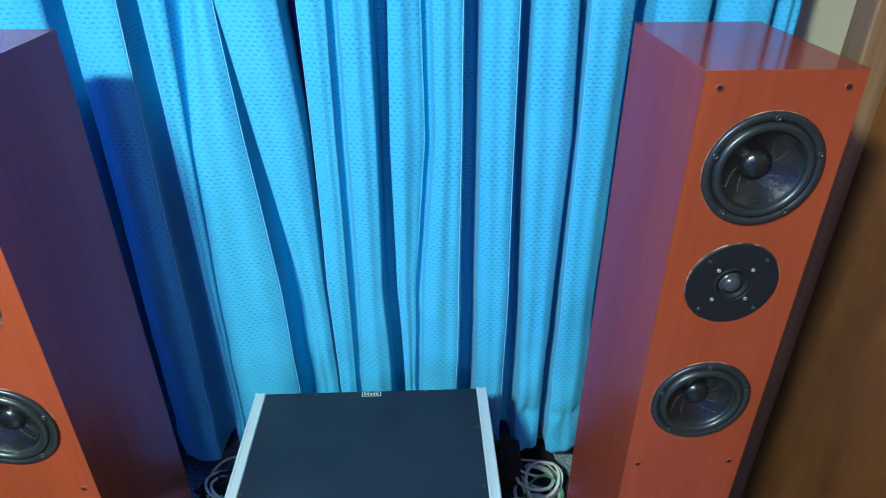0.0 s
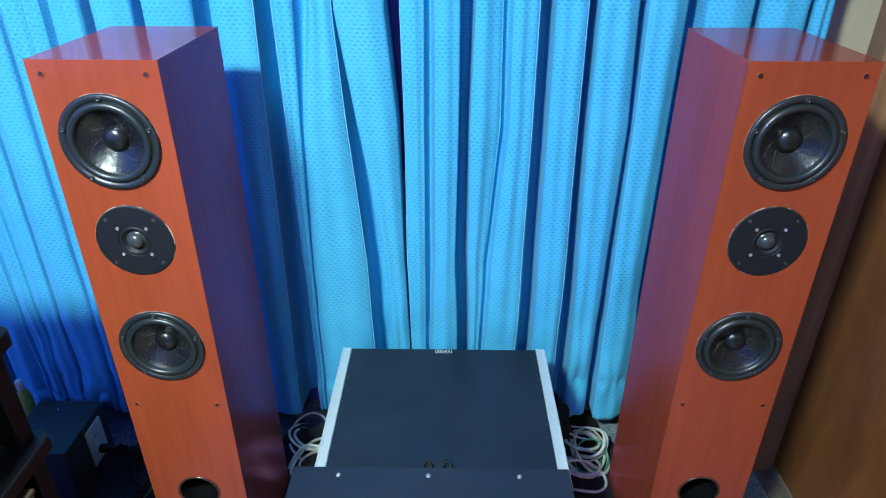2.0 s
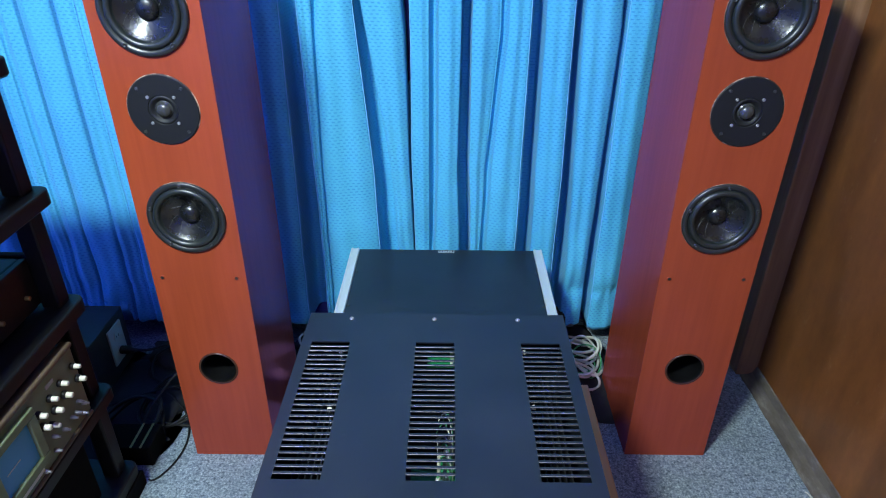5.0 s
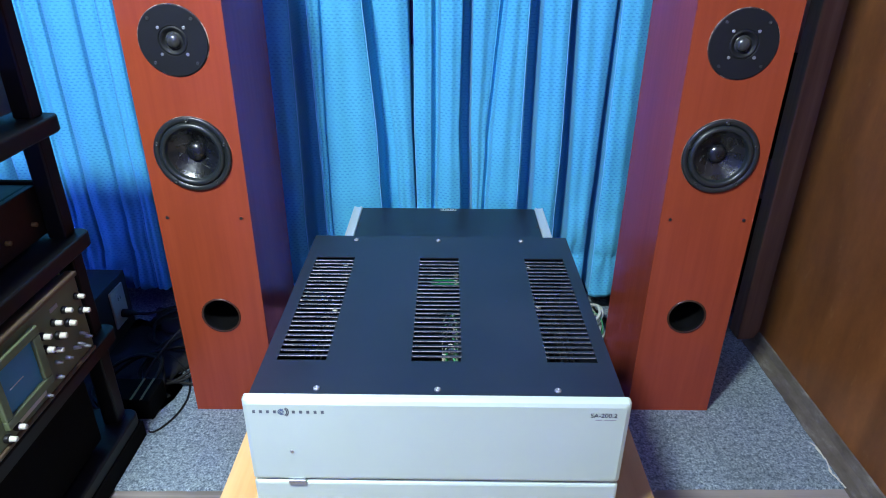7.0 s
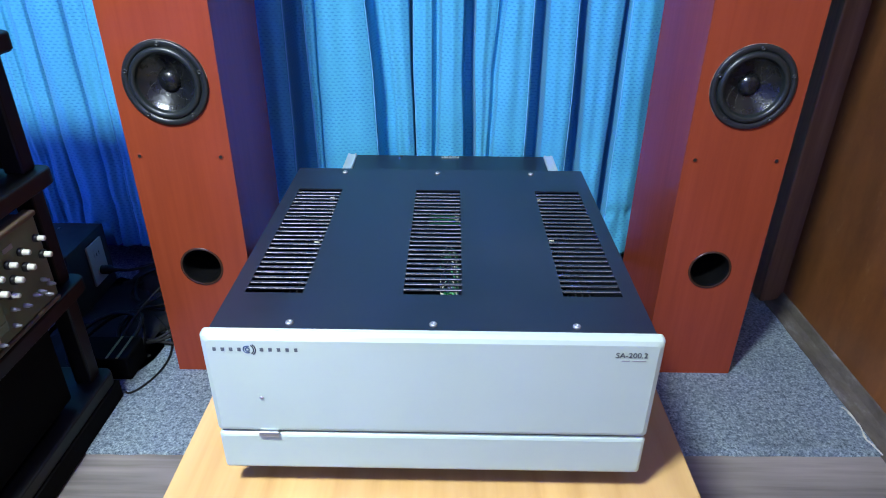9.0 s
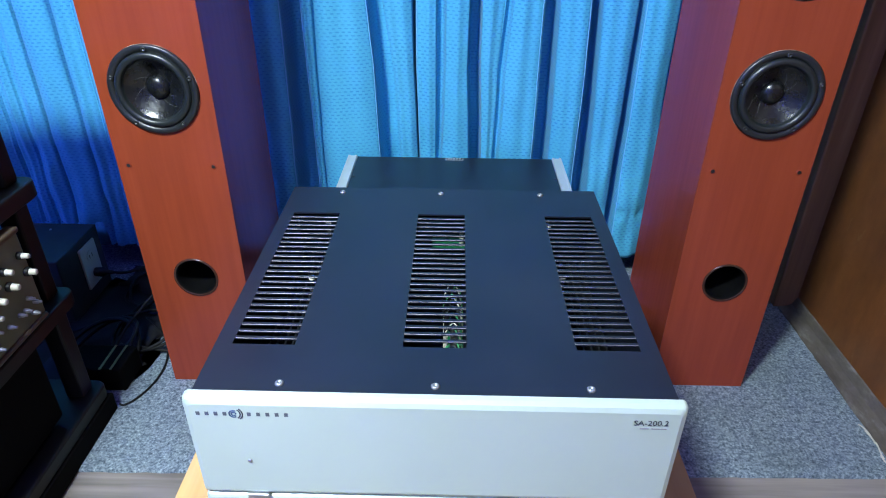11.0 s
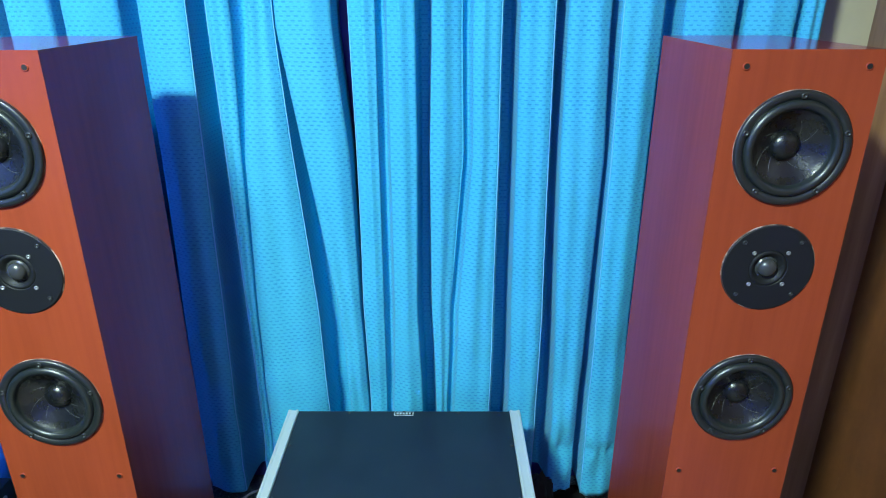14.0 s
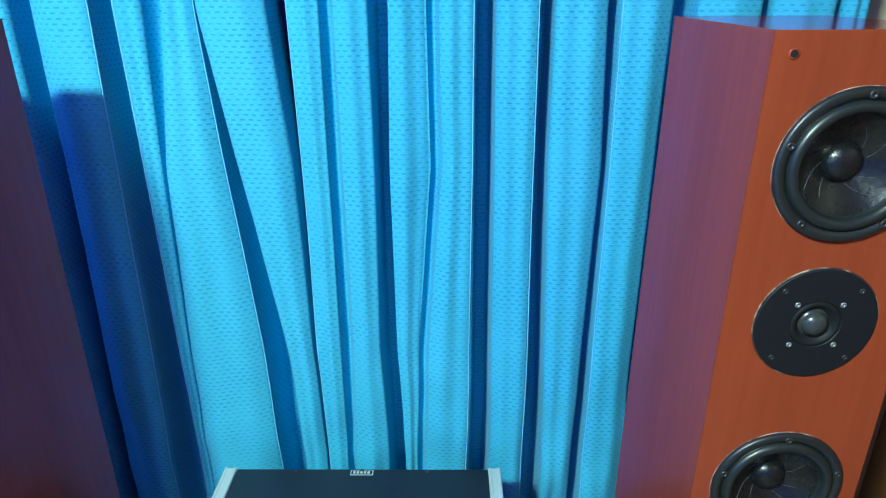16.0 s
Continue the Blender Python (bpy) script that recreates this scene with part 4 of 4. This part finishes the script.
part("badge", shift(box(-0.7062, -0.7045, 0.374, 0.398, 0.462, 0.470), SB), M_GREY, scope)
part("switch_strip", shift(box(-0.7062, -0.702, 0.215, 0.300, 0.340, 0.349), SB), M_KNOB, scope, "cream strip below the screen")
KNOBS = ((0.476, 0.442, 0.0065), (0.480, 0.408, 0.0075), (0.430, 0.439, 0.007), (0.431, 0.410, 0.008), (0.393, 0.435, 0.007), (0.354, 0.431, 0.0075),
         (0.395, 0.406, 0.008), (0.353, 0.404, 0.008), (0.375, 0.388, 0.0065), (0.233, 0.334, 0.007), (0.206, 0.332, 0.007))
for y, z, r in [(y - 0.02, z + 0.008, r * 0.72) for y, z, r in KNOBS]:
    k = part("knob", shift(lathe([(r * 1.45, 0.0), (r * 1.4, 0.006), (r * 1.05, 0.007), (r, 0.009), (r * 0.95, 0.017), (r * 0.8, 0.0185), (0, 0.0185)], 18, "x", (-0.706, y, z)), SB), M_KNOB, scope, "cream knob", True)
    part("skirt", shift(lathe([(r * 1.5, 0.0), (r * 1.5, 0.0062), (r * 1.08, 0.0075)], 18, "x", (-0.706, y, z)), SB), M_BLACK, k, "dark knob skirt", True)
for y, z in ((0.440, 0.375), (0.452, 0.36), (0.425, 0.36), (0.41, 0.362), (0.38, 0.36), (0.35, 0.372), (0.342, 0.345), (0.44, 0.345), (0.30, 0.336)):
    part("small_control", shift(lathe([(0.004, 0.0), (0.004, 0.008), (0.0025, 0.009), (0.0025, 0.014), (0, 0.014)], 12, "x", (-0.706, y, z)), SB), M_LIDSCREW, scope, "", True)
for y in (0.18, 0.43):
    for x in (-1.08, -0.75):
        part("foot", shift(lathe([(0, 0.313), (0.012, 0.313), (0.012, 0.330), (0, 0.330)], 14, "z", (x, y, 0)), SB), M_BLACK, scope)

dev = tagged(empty("audio_component", (-0.93, 0.27, 0.544)), "black audio component with dark wood sides on the rack", "audio component")
DB = (0.93, -0.27, -0.544)
part("case", shift(box(-1.12, -0.775, 0.06, 0.518, 0.556, 0.655, 0.004), DB), M_BLACK, dev)
part("side_cheek", shift(box(-1.125, -0.762, 0.518, 0.532, 0.552, 0.660, 0.003), DB), M_DARKWOOD, dev, "dark red wooden side")
part("front_plate", shift(box(-0.775, -0.763, 0.055, 0.517, 0.556, 0.655, 0.002), DB), M_BLACK, dev)
for y in (0.48, 0.40, 0.32):
    part("knob", shift(lathe([(0.0045, 0.0), (0.0045, 0.008), (0.0035, 0.009), (0, 0.009)], 18, "x", (-0.763, y, 0.59)), DB), M_BRASS, dev, "", True)
for y in (0.1, 0.48):
    for x in (-1.08, -0.80):
        part("foot", shift(lathe([(0, 0.544), (0.014, 0.544), (0.014, 0.556), (0, 0.556)], 14, "z", (x, y, 0)), DB), M_BLACK, dev)

dev2 = tagged(empty("audio_component", (-0.93, 0.27, 0.780)), "grey metal audio component on the upper rack shelf", "audio component")
DB = (0.93, -0.27, -0.780)
part("case", shift(box(-1.12, -0.785, 0.06, 0.535, 0.790, 0.868, 0.004), DB), M_BLACK, dev2)
part("front_plate", shift(box(-0.785, -0.774, 0.055, 0.54, 0.788, 0.870, 0.002), DB), M_GREY, dev2, "grey metal front plate")
for y in (0.47, 0.38):
    part("knob", shift(lathe([(0.011, 0.0), (0.011, 0.012), (0.009, 0.014), (0, 0.014)], 18, "x", (-0.774, y, 0.83)), DB), M_BLACK, dev2, "", True)
for y in (0.1, 0.48):
    for x in (-1.08, -0.80):
        part("foot", shift(lathe([(0, 0.780), (0.014, 0.780), (0.014, 0.790), (0, 0.790)], 14, "z", (x, y, 0)), DB), M_BLACK, dev2)

dev3 = tagged(empty("audio_component", (-0.93, 0.2, 0.076)), "black heavy component on the bottom rack shelf", "audio component")
DB = (0.93, -0.2, -0.076)
# sized to fill the shelf and blackened to hold its shade
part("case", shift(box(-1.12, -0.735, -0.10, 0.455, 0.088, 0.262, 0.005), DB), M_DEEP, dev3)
for y in (-0.05, 0.40):
    for x in (-1.06, -0.78):
        part("foot", shift(lathe([(0, 0.076), (0.014, 0.076), (0.014, 0.088), (0, 0.088)], 14, "z", (x, y, 0)), DB), M_BLACK, dev3)


# ---------------------------------------------------------------- power box, cables on the floor
pbox = tagged(empty("power_box", (-1.01, 0.94, 0)), "black power transformer box with a white socket plate", "power box")
PB = (1.01, -0.94, 0)
part("case", shift(box(-1.10, -0.931, 0.843, 1.036, 0.012, 0.190, 0.003), PB), M_BLACKBOX, pbox)
for x in (-1.08, -0.95):
    for y in (0.86, 1.02):
        part("foot", shift(lathe([(0, 0), (0.01, 0), (0.01, 0.012), (0, 0.012)], 12, "z", (x, y, 0)), PB), M_BLACK, pbox)
sock = part("socket_plate", shift(box(-0.931, -0.925, 0.928, 1.002, 0.052, 0.168, 0.002), PB), M_WHITEPL, pbox, "white plastic socket plate")
for z in (0.085, 0.135):
    part("socket", shift(lathe([(0.015, 0), (0.015, 0.002), (0, 0.002)], 20, "x", (-0.925, 0.965, z)), PB), M_WHITEPL, sock)
    for dy in (-0.006, 0.006):
        part("slot", shift(box(-0.9228, -0.9222, 0.9645 + dy, 0.9665 + dy, z - 0.005, z + 0.005), PB), M_HOLE, sock)
plug = part("plug", shift(lathe([(0.012, 0.002), (0.013, 0.025), (0.006, 0.035), (0.004, 0.05), (0, 0.05)], 18, "x", (-0.925, 0.965, 0.085)), PB), M_BLACK, pbox, "black plug", True)
for x, y in ((-1.03, 1.0), (-1.0, 0.9)):
    part("screw", shift(lathe([(0.003, 0.19), (0.003, 0.192), (0, 0.192)], 10, "z", (x, y, 0)), PB), M_STEEL, pbox)

rnd = random.Random(11)


def coil(cx, cy, rx, ry, z0, turns, radius, mat, label, name="cable"):
    pts = []
    n = int(turns * 9)
    for i in range(n):
        a = 2 * math.pi * i / 9
        k = 1 + 0.28 * math.sin(i * 0.7 + cx * 40) * rnd.uniform(0.4, 1)
        pts.append((cx + rx * k * math.cos(a) + rnd.uniform(-0.012, 0.012), cy + ry * k * math.sin(a) + rnd.uniform(-0.012, 0.012), max(radius, z0 * (0.25 + 0.75 * (0.5 + 0.5 * math.sin(a + i * 0.05))) + rnd.uniform(-0.01, 0.012))))
    pts[0] = (pts[0][0], pts[0][1], radius)
    pts[-1] = (pts[-1][0], pts[-1][1], radius)
    return tagged(tube(pts, radius, name, mat), label, "cable", "cables on the floor")


def loops(cx, cy, spread, rings, radius, mat, label, seed):
    """One cable thrown down in a few wide smooth loops that lean on one another."""
    r_ = random.Random(seed)
    pts, a = [], r_.uniform(0, 6)
    for k in range(rings):
        ox, oy = r_.uniform(-0.5, 0.5) * spread, r_.uniform(-0.6, 0.6) * spread
        rx, ry = spread * r_.uniform(0.75, 1.15), spread * r_.uniform(0.7, 1.3)
        tilt, turn = r_.uniform(0.4, 1.3), r_.uniform(0, 6)
        for i in range(8):
            a += 2 * math.pi / 8
            z = radius + 0.006 * k + tilt * rx * (0.5 + 0.5 * math.sin(a + turn))
            pts.append((cx + ox + rx * math.cos(a), cy + oy + ry * math.sin(a), z))
    pts[0], pts[-1] = (*pts[0][:2], radius), (*pts[-1][:2], radius)
    return tagged(tube(pts, radius, "cable", mat), label, "cable", "cables on the floor")


loops(0.415, 1.04, 0.064, 4, 0.0044, M_CABLEW, "thick white cable coiled loosely on the carpet", 3)
loops(0.410, 0.96, 0.060, 3, 0.0040, M_CABLEW, "thick white cable coiled loosely on the carpet", 9)
loops(0.425, 1.06, 0.054, 3, 0.0032, M_CABLEW, "white cable coiled loosely on the carpet", 14)
loops(0.420, 0.98, 0.045, 2, 0.0024, M_CABLEG, "thin green cable among white cables", 5)
loops(-0.365, 1.05, 0.060, 4, 0.0036, M_CABLEW, "white cable coiled loosely behind the loudspeaker", 6)
loops(-0.360, 0.98, 0.052, 3, 0.0040, M_CABLEW, "white cable coiled loosely behind the loudspeaker", 12)
coil(-0.74, 0.83, 0.09, 0.10, 0.05, 3.0, 0.0042, M_CABLEB, "black tangled cable on the carpet")
coil(-0.80, 0.70, 0.09, 0.10, 0.06, 2.6, 0.0045, M_CABLEB, "black tangled cable on the carpet")
coil(-0.76, 0.95, 0.10, 0.08, 0.06, 2.6, 0.0038, M_CABLEB, "black tangled cable on the carpet")
tagged(tube([(-0.875, 0.965, 0.085), (-0.84, 0.965, 0.08), (-0.80, 0.98, 0.10), (-0.72, 1.0, 0.09), (-0.62, 0.98, 0.03), (-0.55, 1.0, 0.005)], 0.004, "cable", M_CABLEB), "black mains cable from the socket plate", "cable", "cables on the floor")
tagged(tube([(-0.56, 0.97, 0.16), (-0.66, 0.90, 0.15), (-0.74, 0.80, 0.09), (-0.78, 0.70, 0.03), (-0.76, 0.62, 0.005), (-0.80, 0.6, 0.005)], 0.003, "cable", M_CABLEB), "thin black cable running behind the loudspeaker", "cable", "cables on the floor")
tagged(tube([(-0.95, 0.80, 0.005), (-0.85, 0.82, 0.03), (-0.75, 0.86, 0.05), (-0.65, 0.88, 0.04), (-0.60, 0.95, 0.005)], 0.003, "cable", M_CABLEB), "thin black cable running behind the loudspeaker", "cable", "cables on the floor")
tagged(tube([(-0.76, 0.86, 0.02), (-0.69, 0.81, 0.008), (-0.652, 0.73, 0.004), (-0.648, 0.66, 0.003), (-0.662, 0.60, 0.003), (-0.69, 0.56, 0.003), (-0.70, 0.572, 0.003)], 0.0024, "cable", M_CABLEB), "black cable curving over the carpet", "cable", "cables on the floor")


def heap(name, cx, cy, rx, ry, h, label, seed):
    """A dome pushed about by noise: crumpled cloth, and low black sheets as floor shade."""
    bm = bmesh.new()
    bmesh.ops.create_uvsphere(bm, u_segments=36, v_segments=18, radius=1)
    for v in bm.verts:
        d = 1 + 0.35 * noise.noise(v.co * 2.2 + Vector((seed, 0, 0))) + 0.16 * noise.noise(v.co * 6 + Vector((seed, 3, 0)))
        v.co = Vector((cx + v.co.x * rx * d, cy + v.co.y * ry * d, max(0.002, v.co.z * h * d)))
    return tagged(part(name, bm, M_CLOTH_SHADE, smooth=True), label, "cloth")


heap("cloth_and_shade", 0.335, 1.08, 0.055, 0.035, 0.15, "black crumpled cloth under the curtain hem", 3)
heap("cloth_and_shade", -0.345, 1.07, 0.11, 0.035, 0.075, "black crumpled cloth under the curtain hem", 8)
# two flat sheets added to hold the shade on the carpet round the cables
heap("cloth_and_shade", 0.41, 0.99, 0.14, 0.2, 0.010, "low black sheet standing in for shade under the white cables", 31)
heap("cloth_and_shade", -0.36, 0.98, 0.11, 0.13, 0.010, "low black sheet standing in for shade under the white cables", 37)
heap("cloth_and_shade", -0.76, 1.02, 0.13, 0.05, 0.06, "black crumpled cloth on the carpet by the curtain", 14)
# flat sheet added as the rack's shade on the carpet
heap("cloth_and_shade", -0.845, 0.83, 0.16, 0.24, 0.012, "low black sheet standing in for shade under the tangled cables", 21)

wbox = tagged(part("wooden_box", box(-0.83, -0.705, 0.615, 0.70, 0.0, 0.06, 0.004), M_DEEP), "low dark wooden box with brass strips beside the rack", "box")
for x in (-0.752, -0.728):
    part("strip", box(x - 0.0025, x + 0.0025, 0.616, 0.699, 0.06, 0.0612), M_BRASS, wbox)

bottle = tagged(empty("plastic_bottle", (-1.152, 1.05, 0)), "yellow-green plastic bottle standing beside the power box", "bottle")
part("body", lathe([(0.0, 0.0), (0.017, 0.0), (0.019, 0.004), (0.019, 0.185), (0.016, 0.205), (0.008, 0.215), (0.008, 0.222)], 24, "z"), M_BOTTLE, bottle, "", True)
part("cap", lathe([(0.0085, 0.218), (0.0095, 0.220), (0.0095, 0.245), (0.008, 0.248), (0.0, 0.248)], 20, "z"), M_KNOB, bottle, "cream screw cap", True)
